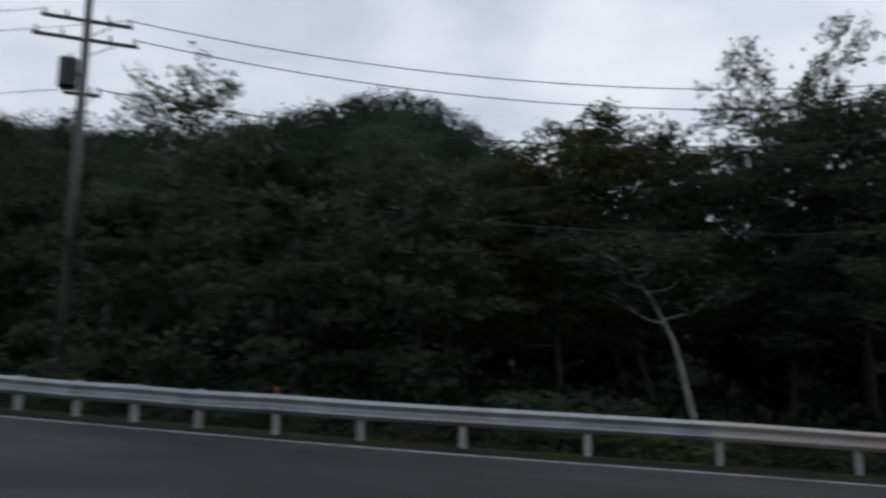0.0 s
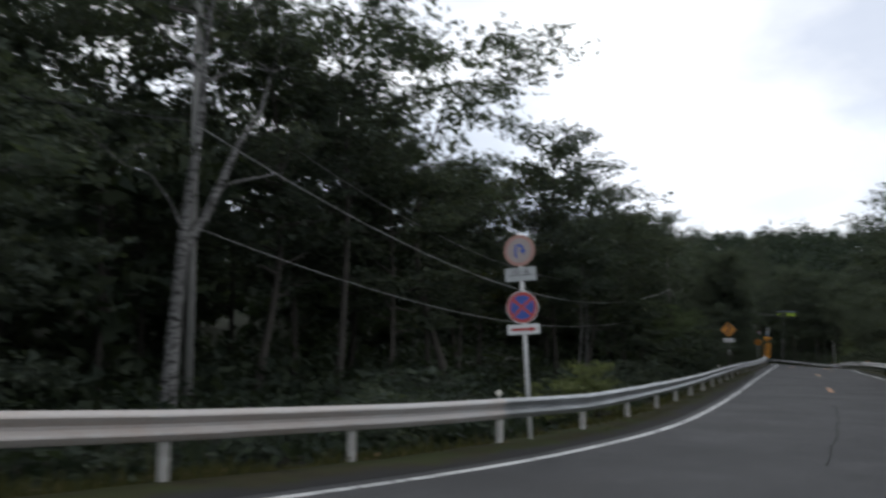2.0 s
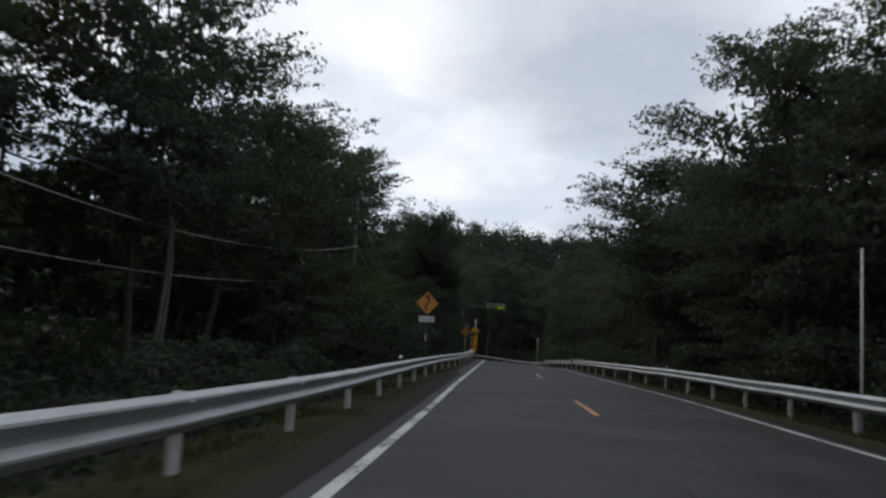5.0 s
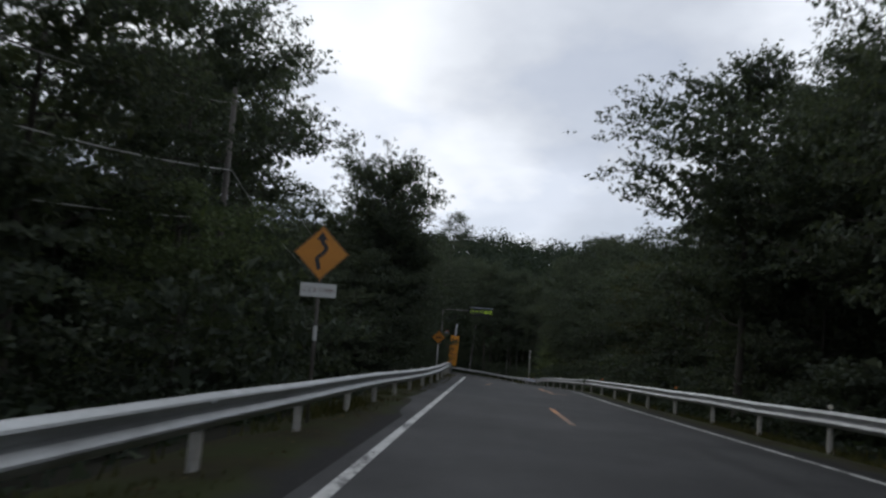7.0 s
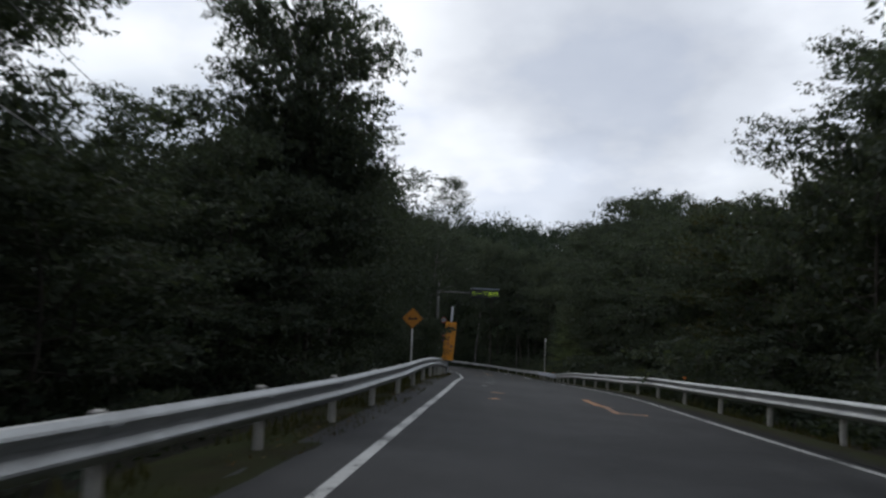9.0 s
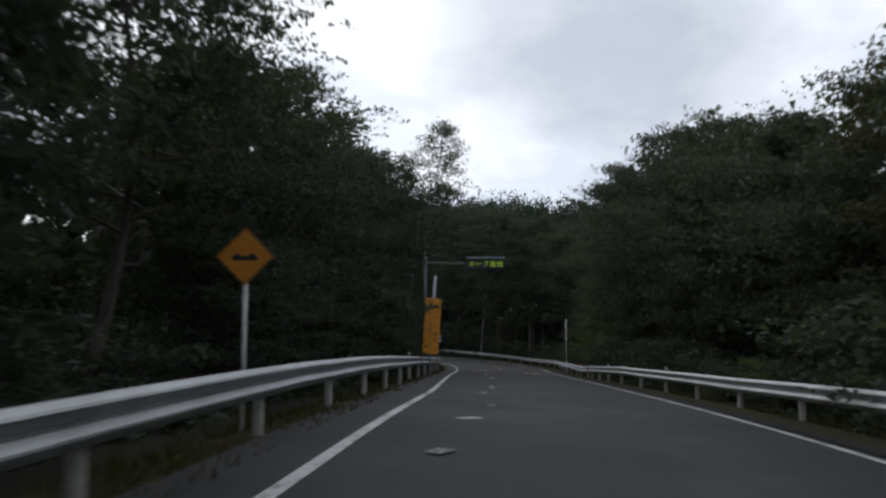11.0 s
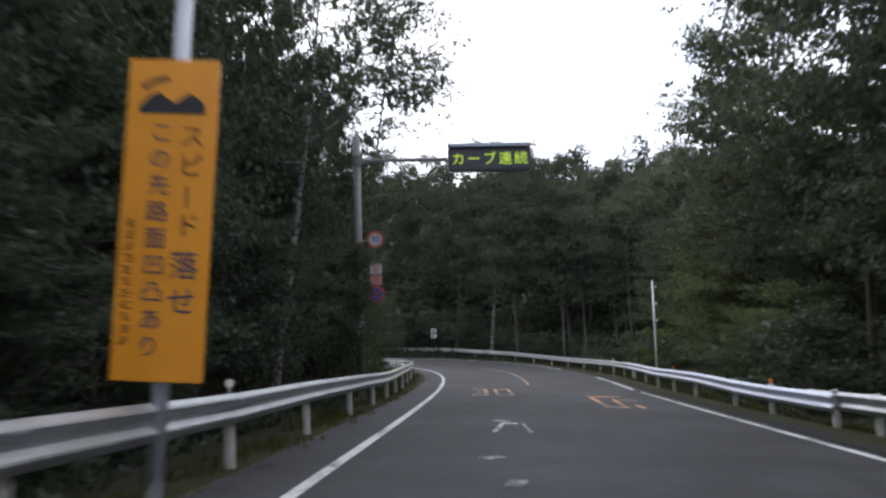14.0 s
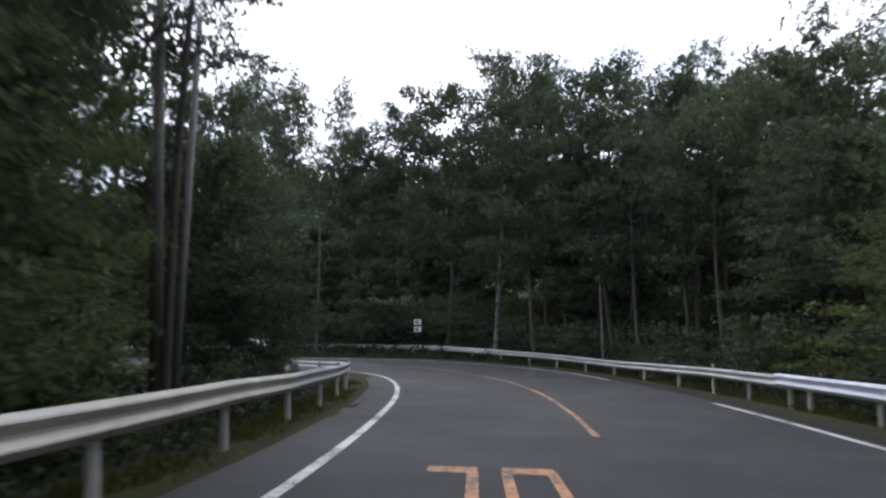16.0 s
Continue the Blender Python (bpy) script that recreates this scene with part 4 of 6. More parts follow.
def warning_diamond(x, y, centre, half, kind, label, plate=False, pole=POLE_WHITE):
    z0 = ground_at(x, y)
    c = centre - z0
    root = thing("warning_sign", (x, y, z0), label, "road sign", "amber warning signs", rz_=3)
    sign_pole(root, c + half * 0.75, 0.032, pole)
    o = [(0, c + half), (half, c), (0, c - half), (-half, c)]
    dia = part("diamond", plate_bm(o, 0.008, -0.055), SIGN_YELLOW, root, "amber diamond panel")
    for k in range(4):
        (a, b), (d, e) = o[k], o[(k + 1) % 4]
        f = 0.955
        part("border", stroke([(a * f, c + (b - c) * f), (d * f, c + (e - c) * f)], 0.012, 0.003, -0.0605), INK, dia)
    if kind == "bends":
        s = half / 0.5
        pts = glide([(0.03 * s, -0.30 * s, 0), (0.05 * s, -0.20 * s, 0), (0.07 * s, -0.10 * s, 0), (-0.05 * s, 0.02 * s, 0), (-0.08 * s, 0.10 * s, 0), (-0.01 * s, 0.20 * s, 0), (0.01 * s, 0.26 * s, 0)], 0.03)
        part("symbol", stroke([(p.x, c + p.y) for p in pts], 0.075 * s, 0.004, -0.0615), INK, dia)
        part("symbol_head", plate_bm([(0.11 * s, c + 0.24 * s), (-0.10 * s, c + 0.24 * s), (0.01 * s, c + 0.39 * s)], 0.004, -0.062), INK, dia)
    else:
        s = half / 0.4
        hump = [(0.17 * s, c - 0.05 * s), (-0.17 * s, c - 0.05 * s), (-0.17 * s, c), (-0.10 * s, c + 0.045 * s), (-0.04 * s, c + 0.005 * s), (0.04 * s, c + 0.005 * s), (0.10 * s, c + 0.045 * s), (0.17 * s, c)]
        part("symbol", plate_bm(hump, 0.004, -0.0615), INK, dia)
    if plate:
        z = c - half - 0.17
        pl = part("plate", bevelled_box(-0.055, 0, z, 0.006, 0.64, 0.24, 0.003), SIGN_WHITE, root, "white supplementary plate")
        part("lettering", text_bm("\u3053\u3053\u304b\u3089700m", 0.092, -0.061, 0, z), INK_BROWN, pl)
        part("tape", rod_bm((0, 0, c - half - 1.06), (0, 0, c - half - 0.80), 0.0335, sides=16), SIGN_WHITE, root, "white reflective band round the pole")
    return root


def orange_board():
    x, y = 104.38, 7.62
    z0 = ground_at(x, y)
    root = thing("information_board", (x, y, z0), "tall orange board with dark lettering on a grey pole", "sign board", rz_=4)
    bot = -2.50 - z0
    h, w = 2.88, 0.82
    sign_pole(root, bot + h + 1.15, 0.075, POLE_GREY)
    yc = 0.0
    bd = part("panel", bevelled_box(-0.12, yc, bot + h / 2, 0.03, w, h, 0.006), BOARD_ORANGE, root, "orange printed panel")
    face = -0.137
    top = bot + h
    hills = [(0.30, -0.50), (-0.30, -0.50), (-0.30, -0.42), (-0.25, -0.37), (-0.20, -0.33), (-0.15, -0.31), (-0.08, -0.36), (-0.02, -0.40), (0.05, -0.36), (0.12, -0.30), (0.20, -0.33), (0.27, -0.40), (0.30, -0.44)]
    part("pictogram", plate_bm([(a, top + b) for a, b in hills], 0.003, face), INK, bd, "dark hump pictogram")
    part("pictogram_top", stroke([(0.28, top - 0.27), (0.17, top - 0.20), (0.04, top - 0.17)], 0.05, 0.003, face), INK_BROWN, bd)
    rnd = random.Random(11)

    def column(yy, z_top, n, size, mat):
        z = z_top
        for i in range(n):
            for q in range(3):
                dz = (q - 1) * size * 0.33
                part("lettering_bar", bevelled_box(face, yy + rnd.uniform(-.02, .02), z - size / 2 + dz, 0.003, size * rnd.uniform(.55, 1.0), size * 0.15, 0.001), mat, bd)
            part("lettering_bar", bevelled_box(face - 0.001, yy + rnd.uniform(-.25, .25) * size, z - size / 2, 0.003, size * 0.16, size * rnd.uniform(.5, .85), 0.001), mat, bd)
            z -= size * 1.22

    def words(text, yy, z_top, size, mat):
        z = z_top
        for ch in text:
            part("lettering", text_bm(ch, size, face - 0.003, yy, z - size / 2, turn=90 if ch == "\u30fc" else 0), mat, bd)
            z -= size * 1.16
    words("\u30b9\u30d4\u30fc\u30c9", -0.20, top - 0.60, 0.23, INK_BROWN)
    words("\u843d\u305b", -0.19, top - 1.74, 0.27, INK_NAVY)
    words("\u3053\u306e\u5148\u8def\u9762\u51f9\u51f8\u3042\u308a", 0.08, top - 0.58, 0.205, INK_NAVY)
    column(0.31, top - 1.45, 11, 0.085, INK_BROWN)
    root.rotation_euler[0] = radians(3.6)
    for z in (bot + 0.4, bot + h - 0.4):
        part("clamp", bevelled_box(-0.07, 0, z, 0.09, 0.22, 0.05, 0.006), SIGN_BACK, root)


LED = glow("led_yellow_green", (0.42, 0.62, 0.03), 0.42)
LED_FACE = material("dark_led_panel", (0.012, 0.014, 0.022), (0.008, 0.009, 0.014), 0.4, scale=8.0, fine=120.0, bump=0.02)
HOOD = material("grey_blue_hood", (0.30, 0.33, 0.38), (0.22, 0.24, 0.28), 0.45, 0.3, scale=4.0, fine=60.0, bump=0.03)


def led_gantry():
    x, y = 124.6, 10.0
    z0 = ground_at(x, y)
    root = thing("message_sign", (x, y, z0), "dark overhead message panel with green lettering on a grey arm", "message sign", rz_=9)
    top = 3.56 - z0
    col = sign_pole(root, top + 0.9, 0.13, POLE_DULL)
    part("flange", bevelled_box(0, 0, 0.05, 0.5, 0.5, 0.06, 0.01), POLE_DULL, col)
    part("arm", rod_bm((0, 0.1, top + 0.05), (0, -3.25, top + 0.05), 0.075), POLE_DULL, root)
    part("collar", rod_bm((0, 0, top - 0.12), (0, 0, top + 0.22), 0.2), POLE_DULL, root)
    yc = -4.79
    case = part("case", bevelled_box(0, yc, top, 0.36, 3.0, 0.86, 0.04), BLACK, root, "dark panel case with rounded corners")
    part("screen", bevelled_box(-0.182, yc, top, 0.01, 2.95, 0.70, 0.004), LED_FACE, case)
    part("hood", bevelled_box(-0.17, yc, top + 0.50, 0.36, 3.0, 0.14, 0.02), HOOD, case, "grey-blue top hood")
    for s in (-1, 1):
        part("hood_bracket", bevelled_box(-0.12, yc + 1.5 * s, top + 0.54, 0.3, 0.03, 0.16, 0.005), HOOD, case)
    part("cable_gland", rod_bm((0, yc + 1.35, top - 0.44), (0, yc + 1.35, top - 0.54), 0.03), BLACK, case)
    for i, ch in enumerate("\u30ab\u30fc\u30d6\u9023\u7d9a"):
        part("character", text_bm(ch, 0.50, -0.190, yc + 1.14 - 0.57 * i, top - 0.01), LED, case)
    # the round signs on the same column
    x0, yy = -0.55, -0.62
    for z, kind in ((0.70 - z0, "limit"), (-0.33 - z0, "plain"), (-0.72 - z0, "pink"), (-1.22 - z0, "stopping")):
        if kind == "limit":
            d = part("limit_disc", plate_bm(disc_outline(0.30, cy=yy, cz=z), 0.008, x0), SIGN_GREY, root, "round speed limit disc reading 30")
            rim = ring_bm(0.225, 0.298, 0.004, x0 - 0.006)
            rim.transform(Matrix.Translation((0, yy, z)))
            part("rim", rim, SIGN_RED, d)
            part("lettering", text_bm("30", 0.30, x0 - 0.007, yy, z), SIGN_BLUE, d)
        elif kind in ("plain", "pink"):
            d = part("plate", bevelled_box(x0, yy, z, 0.006, 0.4, 0.34, 0.003), SIGN_GREY if kind == "plain" else SIGN_PINK, root, "small faded plate")
            for i in range(3):
                part("lettering_bar", bevelled_box(x0 - 0.004, yy, z + 0.11 - i * 0.11, 0.003, 0.26 - 0.06 * i, 0.045, 0.001), SIGN_RED, d)
        else:
            d = part("stopping_disc", plate_bm(disc_outline(0.30, cy=yy, cz=z), 0.008, x0), SIGN_BLUE, root, "blue no-stopping disc with red rim")
            rim = ring_bm(0.225, 0.298, 0.004, x0 - 0.006)
            rim.transform(Matrix.Translation((0, yy, z)))
            part("rim", rim, SIGN_RED, d)
            for s in (-1, 1):
                part("cross_bar", stroke([(yy - 0.17 * s, z - 0.15), (yy + 0.17 * s, z + 0.15)], 0.052, 0.004, x0 - 0.0066 - 0.0006 * s), SIGN_RED, d)
        part("bracket", rod_bm((-0.02, 0, z), (x0 + 0.03, yy, z), 0.02), SIGN_BACK, root)
    part("control_box", bevelled_box(-0.24, -0.06, -2.4 - z0, 0.20, 0.26, 0.50, 0.015), POLE_GREY, root, "pale grey control box")


def snow_pole(x, y, height, discs=0):
    z0 = ground_at(x, y)
    root = thing("snow_pole", (x, y, z0), "slim white snow marker pole behind the guardrail", "marker pole", "snow marker poles")
    sign_pole(root, height, 0.04 if discs else 0.023, POLE_WHITE)
    for k in range(discs):
        z = height - 0.25 - 0.75 * k
        part("reflector", rod_bm((-0.03, -0.11, z), (-0.05, -0.11, z), 0.055, sides=18), SIGN_WHITE, root)
        part("bracket", bevelled_box(-0.02, -0.06, z, 0.02, 0.1, 0.03, 0.002), SIGN_BACK, root)


def marker_board(x, y, z):
    z0 = ground_at(x, y)
    root = thing("curve_marker", (x, y, z0), "small white and dark curve marker on a thin pole", "marker", rz_=-8)
    c = z - z0
    sign_pole(root, c + 0.42, 0.025, POLE_BROWN)
    for dz in (0.22, -0.22):
        p = part("panel", bevelled_box(-0.04, 0, c + dz * 1.35, 0.006, 0.62, 0.44, 0.003), SIGN_WHITE, root)
        zc = c + dz * 1.35
        part("chevron", plate_bm([(0.24, zc), (0.04, zc + 0.15), (-0.16, zc + 0.15), (0.06, zc), (-0.16, zc - 0.15), (0.04, zc - 0.15)], 0.003, -0.045), INK, p)


prohibition_signs()
warning_diamond(41.6, 7.14, 1.70, 0.49, "bends", "amber winding-road diamond sign with a white plate", True, POLE_BROWN)
warning_diamond(74.5, 7.08, 0.24, 0.40, "hump", "amber bump warning diamond on a white pole", False, POLE_WHITE)
orange_board()
led_gantry()
snow_pole(26.6, -3.6, 4.1)
snow_pole(133.2, -1.62, 4.85, 3)
marker_board(184.4, 14.15, -4.05)


# ---------------------------------------------------------------- trees and plants
def leaf_cloud(centres, sizes, rng, up=0.35, droop=0.0, narrow=0.36):
    """Leaf blades as small pointed triangles, one for each centre."""
    n = len(centres)
    c = np.asarray(centres, float)
    s = np.asarray(sizes, float)[:, None]
    nrm = rng.normal(size=(n, 3)) + np.array([0, 0, up])
    nrm /= np.linalg.norm(nrm, axis=1)[:, None]
    d = rng.normal(size=(n, 3)) + np.array([0, 0, -droop])
    d -= nrm * (d * nrm).sum(1)[:, None]
    d /= np.linalg.norm(d, axis=1)[:, None] + 1e-9
    w = np.cross(nrm, d)
    skew = rng.uniform(-0.25, 0.25, (n, 1))
    blades = np.stack([c - d * s * 0.42 + w * s * narrow, c - d * s * (0.42 + skew) - w * s * narrow, c + d * s * 0.62], 1)
    return blades.reshape(-1, 3)


def leaf_mesh(name, verts, sides=3):
    n = len(verts) // sides
    me = bpy.data.meshes.new(name)
    me.vertices.add(sides * n)
    me.vertices.foreach_set("co", np.asarray(verts, np.float32).ravel())
    me.loops.add(sides * n)
    me.loops.foreach_set("vertex_index", np.arange(sides * n, dtype=np.int32))
    me.polygons.add(n)
    me.polygons.foreach_set("loop_start", np.arange(0, sides * n, sides, dtype=np.int32))
    me.update(calc_edges=True)
    return me


def grow(seed, H, R, low, limbs, leaves, leaf, clump, trunk_r, spine=None, stems=(), spire=False, vase=False, flat=0.42, twist=1.0, twigs=60, inner=0.05, sides=8, layer=0.30):
    """Trunk and limbs, and the crown's leaves, of one tree. low: where the crown begins, as a share of H.
    spine: points of a bent trunk; stems: further stems as (points, thickness); layer: how flat the sprays lie."""
    rng = np.random.default_rng(seed)
    verts, faces = [], []

    def add(path, radii, sides):
        v, f = tube(path, radii, sides, len(verts))
        verts.extend(v)
        faces.extend(f)
    steps = 9
    bend = rng.normal(size=2) * 0.025 * H * twist
    if spine:
        spine = [Vector(p) for p in spine]
        steps = len(spine) - 1
    else:
        tall = H * (0.76 if vase else 0.93)
        spine = [Vector((bend[0] * math.sin(i / steps * 4.2), bend[1] * math.sin(i / steps * 3.1), tall * i / steps - 0.3 * (i == 0))) for i in range(steps + 1)]
    radii = [trunk_r * (1.25 if i == 0 else 1) * (1 - 0.90 * (i / steps) ** 0.9) + 0.012 for i in range(steps + 1)]
    add(spine, radii, sides)
    ends = []
    for path, r in stems:
        path = [Vector(p) for p in path]
        n = len(path) - 1
        add(path, [r * (1 - 0.8 * k / n) for k in range(n + 1)], sides)
        for k in range(5):
            a = rng.uniform(0, 6.28)
            l = rng.uniform(0.8, 1.7)
            q = path[-1] + Vector((math.cos(a) * l, math.sin(a) * l, rng.uniform(0.3, 1.3)))
            add([path[-1], path[-1].lerp(q, 0.5) + Vector((0, 0, 0.12)), q], [r * 0.25, r * 0.16, 0.008], 4)
            ends.append((q, 1.2))
            ends.append((path[-1].lerp(q, 0.6), 0.8))

    def on_spine(t):
        f = t * steps
        i = min(int(f), steps - 1)
        return spine[i].lerp(spine[i + 1], f - i), radii[i] + (radii[i + 1] - radii[i]) * (f - i)
    # some sectors of the crown reach further out than others
    lobes = rng.uniform(0.72, 1.15, 7)
    for k in range(limbs):
        u = (k + rng.uniform(0.1, 0.9)) / limbs
        t0 = low + (0.93 - low) * u ** 0.85
        p0, r0 = on_spine(min(t0 * 1.06, 0.99))
        a = k * 2.399 + rng.uniform(-0.5, 0.5)
        lobe = lobes[int(a * 7 / 6.2832 + 2.3 * u) % 7]
        if spire:
            reach = R * (1 - u) ** 0.8 * rng.uniform(0.75, 1.1) + 0.25
            rise = reach * rng.uniform(0.25, 0.7)
        else:
            reach = R * math.sqrt(max(0.06, 1 - ((u - flat) / (1.12 - flat if u > flat else flat + 0.25)) ** 2)) * rng.uniform(0.8, 1.1) * lobe
            rise = reach * rng.uniform(0.15, 0.55) + (0.35 if u > 0.8 else 0)
        if vase:
            rise = reach * rng.uniform(0.7, 1.3)
        p3 = p0 + Vector((math.cos(a) * reach, math.sin(a) * reach, rise))
        p1 = p0.lerp(p3, 0.35) + Vector((0, 0, -0.06 * reach)) + Vector(rng.normal(size=3) * 0.05 * reach)
        p2 = p0.lerp(p3, 0.7) + Vector((0, 0, 0.06 * reach)) + Vector(rng.normal(size=3) * 0.05 * reach)
        rl = max(0.018, min(r0 * 0.55, 0.030 * reach))
        add([p0, p1, p2, p3], [rl, rl * 0.75, rl * 0.5, 0.01], max(3, sides - 3))
        for q, w in ((p2.lerp(p1, 0.3), 0.8), (p2, 1.0), (p2.lerp(p3, 0.5), 1.0), (p3, 0.8)):
            ends.append((q, w))
        for m in range(4 if twigs else 2):
            f = rng.uniform(0.35, 0.95)
            q0 = p1.lerp(p3, f)
            b = a + rng.choice((-1, 1)) * rng.uniform(0.5, 1.3)
            l = reach * rng.uniform(0.22, 0.45)
            q1 = q0 + Vector((math.cos(b) * l, math.sin(b) * l, l * rng.uniform(-0.15, 0.4)))
            add([q0, q0.lerp(q1, 0.5) + Vector((0, 0, 0.05 * l)), q1], [rl * 0.45, rl * 0.3, 0.006], 3)
            ends.append((q1, 0.9))
            ends.append((q0.lerp(q1, 0.5), 0.7))
    ends.append((spine[-1], 1.0))
    pts = np.array([tuple(e[0]) for e in ends])
    wts = np.array([e[1] for e in ends])
    pick = rng.choice(len(pts), size=leaves, p=wts / wts.sum())
    # twigs bunch the leaves into flat sprays that hang outwards a little
    sprays = 7
    off = rng.normal(size=(len(pts), sprays, 3)) * np.array([clump, clump, clump * layer])
    centre = np.array([0.0, 0.0, H * (low + 0.45 * (1 - low))])
    outward = (pts - centre) * np.array([1, 1, 0.3])
    outward /= np.linalg.norm(outward, axis=1)[:, None] + 0.5
    sp = off[pick, rng.integers(0, sprays, leaves)]
    run = rng.normal(size=(leaves, 1)) * clump * 0.34
    c = pts[pick] + sp + outward[pick] * run + rng.normal(size=(leaves, 3)) * np.array([clump * 0.22, clump * 0.22, clump * 0.30 * layer])
    c[:, 2] -= 0.10 * np.hypot(sp[:, 0], sp[:, 1])
    size = leaf * rng.uniform(0.6, 1.35, leaves)
    # larger leaves added inside the crown to close sky holes and block light
    m = int(leaves * inner)
    if m:
        q = pts[rng.integers(0, len(pts), m)]
        q = q * rng.uniform(0.30, 0.80, (m, 1)) * np.array([1, 1, 0]) + np.array([0, 0, 1]) * (q[:, 2:3] * 0.96)
        c = np.concatenate([c, q + rng.normal(size=(m, 3)) * clump * 0.5])
        size = np.concatenate([size, leaf * rng.uniform(1.8, 3.2, m)])
    crown = leaf_cloud(c, size, rng, up=0.9 if layer < 0.5 else 0.35)
    # fine twigs out to the sprays
    for i in rng.choice(len(pts), size=min(len(pts), twigs), replace=False):
        for j in range(2):
            e = Vector(pts[i] + off[i, j] * 0.9)
            add([Vector(pts[i]), Vector(pts[i]).lerp(e, 0.5) + Vector((0, 0, 0.03)), e], [0.012, 0.008, 0.004], 3)
    return verts, faces, crown


class Kind:
    """One kind of tree, grown once and set out many times."""

    def __init__(self, name, label, category, group, H, R, bark, leaf_mat, seeds, **how):
        self.name, self.label, self.category, self.group, self.H, self.R = name, label, category, group, H, R
        self.meshes = []
        for s in seeds:
            v, f, c = grow(s, H, R, **how)
            wood = data_mesh("trunk", v, f, True)
            wood.materials.append(bark)
            crown = leaf_mesh("crown", c)
            crown.materials.append(leaf_mat)
            self.meshes.append((wood, crown))
        self.made = {}
        self.count = 0

    def put(self, x, y, top, R=None, turn=None, lean=0.0):
        rnd = random.Random(int(x * 131 + y * 17))
        z = ground_at(x, y)
        sz = max(0.25, (top - z) / self.H)
        sr = (R / self.R) if R else sz * rnd.uniform(0.9, 1.1)
        turn = rnd.uniform(0, 360) if turn is None else turn
        m = pose(x, y, z - 0.05, lean, 0, turn) @ Matrix.Diagonal((sr, sr, sz, 1))
        k = self.count % len(self.meshes)
        self.count += 1
        if k in self.made:
            s = self.made[k].scale
            return copy_thing(self.made[k], m @ Matrix.Diagonal((1 / s[0], 1 / s[1], 1 / s[2], 1)))
        root = thing(self.name, (0, 0, 0), self.label, self.category, self.group)
        mesh_part("trunk", self.meshes[k][0], None, root)
        mesh_part("crown", self.meshes[k][1], None, root)
        root.matrix_basis = m
        self.made[k] = root
        return root


BROAD = Kind("broadleaf_tree", "broadleaf tree with a dense dark green crown", "tree", "roadside trees", 13, 4.5, BARK, LEAF, (1, 2, 3),
             low=0.24, limbs=26, leaves=19500, leaf=0.135, clump=0.46, trunk_r=0.15, inner=0.12)
AIRY = Kind("broadleaf_tree", "tall broadleaf tree with an open airy crown", "tree", "tall open trees", 15, 4.2, BARK, LEAF, (11, 12, 13),
            low=0.46, limbs=15, leaves=11000, leaf=0.13, clump=0.36, trunk_r=0.13, inner=0.03, vase=True, flat=0.6, layer=0.45)
BUSHY = Kind("broadleaf_tree", "low-branched roadside tree with foliage down to the ground", "tree", "roadside trees", 9, 4.2, BARK, LEAF, (21, 22, 23),
             low=0.08, limbs=28, leaves=21000, leaf=0.128, clump=0.46, trunk_r=0.10, inner=0.12)
PALE = Kind("broadleaf_tree", "low roadside tree with pale green leaves", "tree", "roadside trees", 9, 4.2, BARK, LEAF_PALE, (24, 25),
            low=0.08, limbs=26, leaves=15000, leaf=0.13, clump=0.46, trunk_r=0.10, inner=0.08)
BOWED = Kind("leaning_tree", "dark-barked tree bowing out over the guardrail", "tree", "", 11, 3.0, BARK, LEAF, (64,),
             low=0.74, limbs=11, leaves=5500, leaf=0.13, clump=0.40, trunk_r=0.17, inner=0.03,
             spine=[(0, 0, -0.5), (0.1, -0.2, 1.2), (0.2, -0.5, 2.8), (0.5, -1.1, 4.9), (0.95, -1.9, 6.4), (1.4, -2.6, 7.7), (2.2, -3.6, 10.0)])
WARM = Kind("broadleaf_tree", "broadleaf tree with leaves starting to turn", "tree", "roadside trees", 11, 4.0, BARK, LEAF_WARM, (31, 32),
            low=0.20, limbs=22, leaves=15500, leaf=0.15, clump=0.48, trunk_r=0.13, inner=0.09)
SPIRE = Kind("slender_tree", "slender pointed tree with short branches", "tree", "", 18, 2.6, BARK, LEAF, (41,),
             low=0.42, limbs=44, leaves=13000, leaf=0.085, clump=0.26, trunk_r=0.045, spire=True, inner=0.01, layer=0.6)
BIRCH = Kind("birch_tree", "pale-barked birch with a thin open crown", "tree", "birches", 14, 3.6, BARK_BIRCH, LEAF, (51, 52),
             low=0.44, limbs=17, leaves=13000, leaf=0.13, clump=0.42, trunk_r=0.14, inner=0.02, layer=0.5)
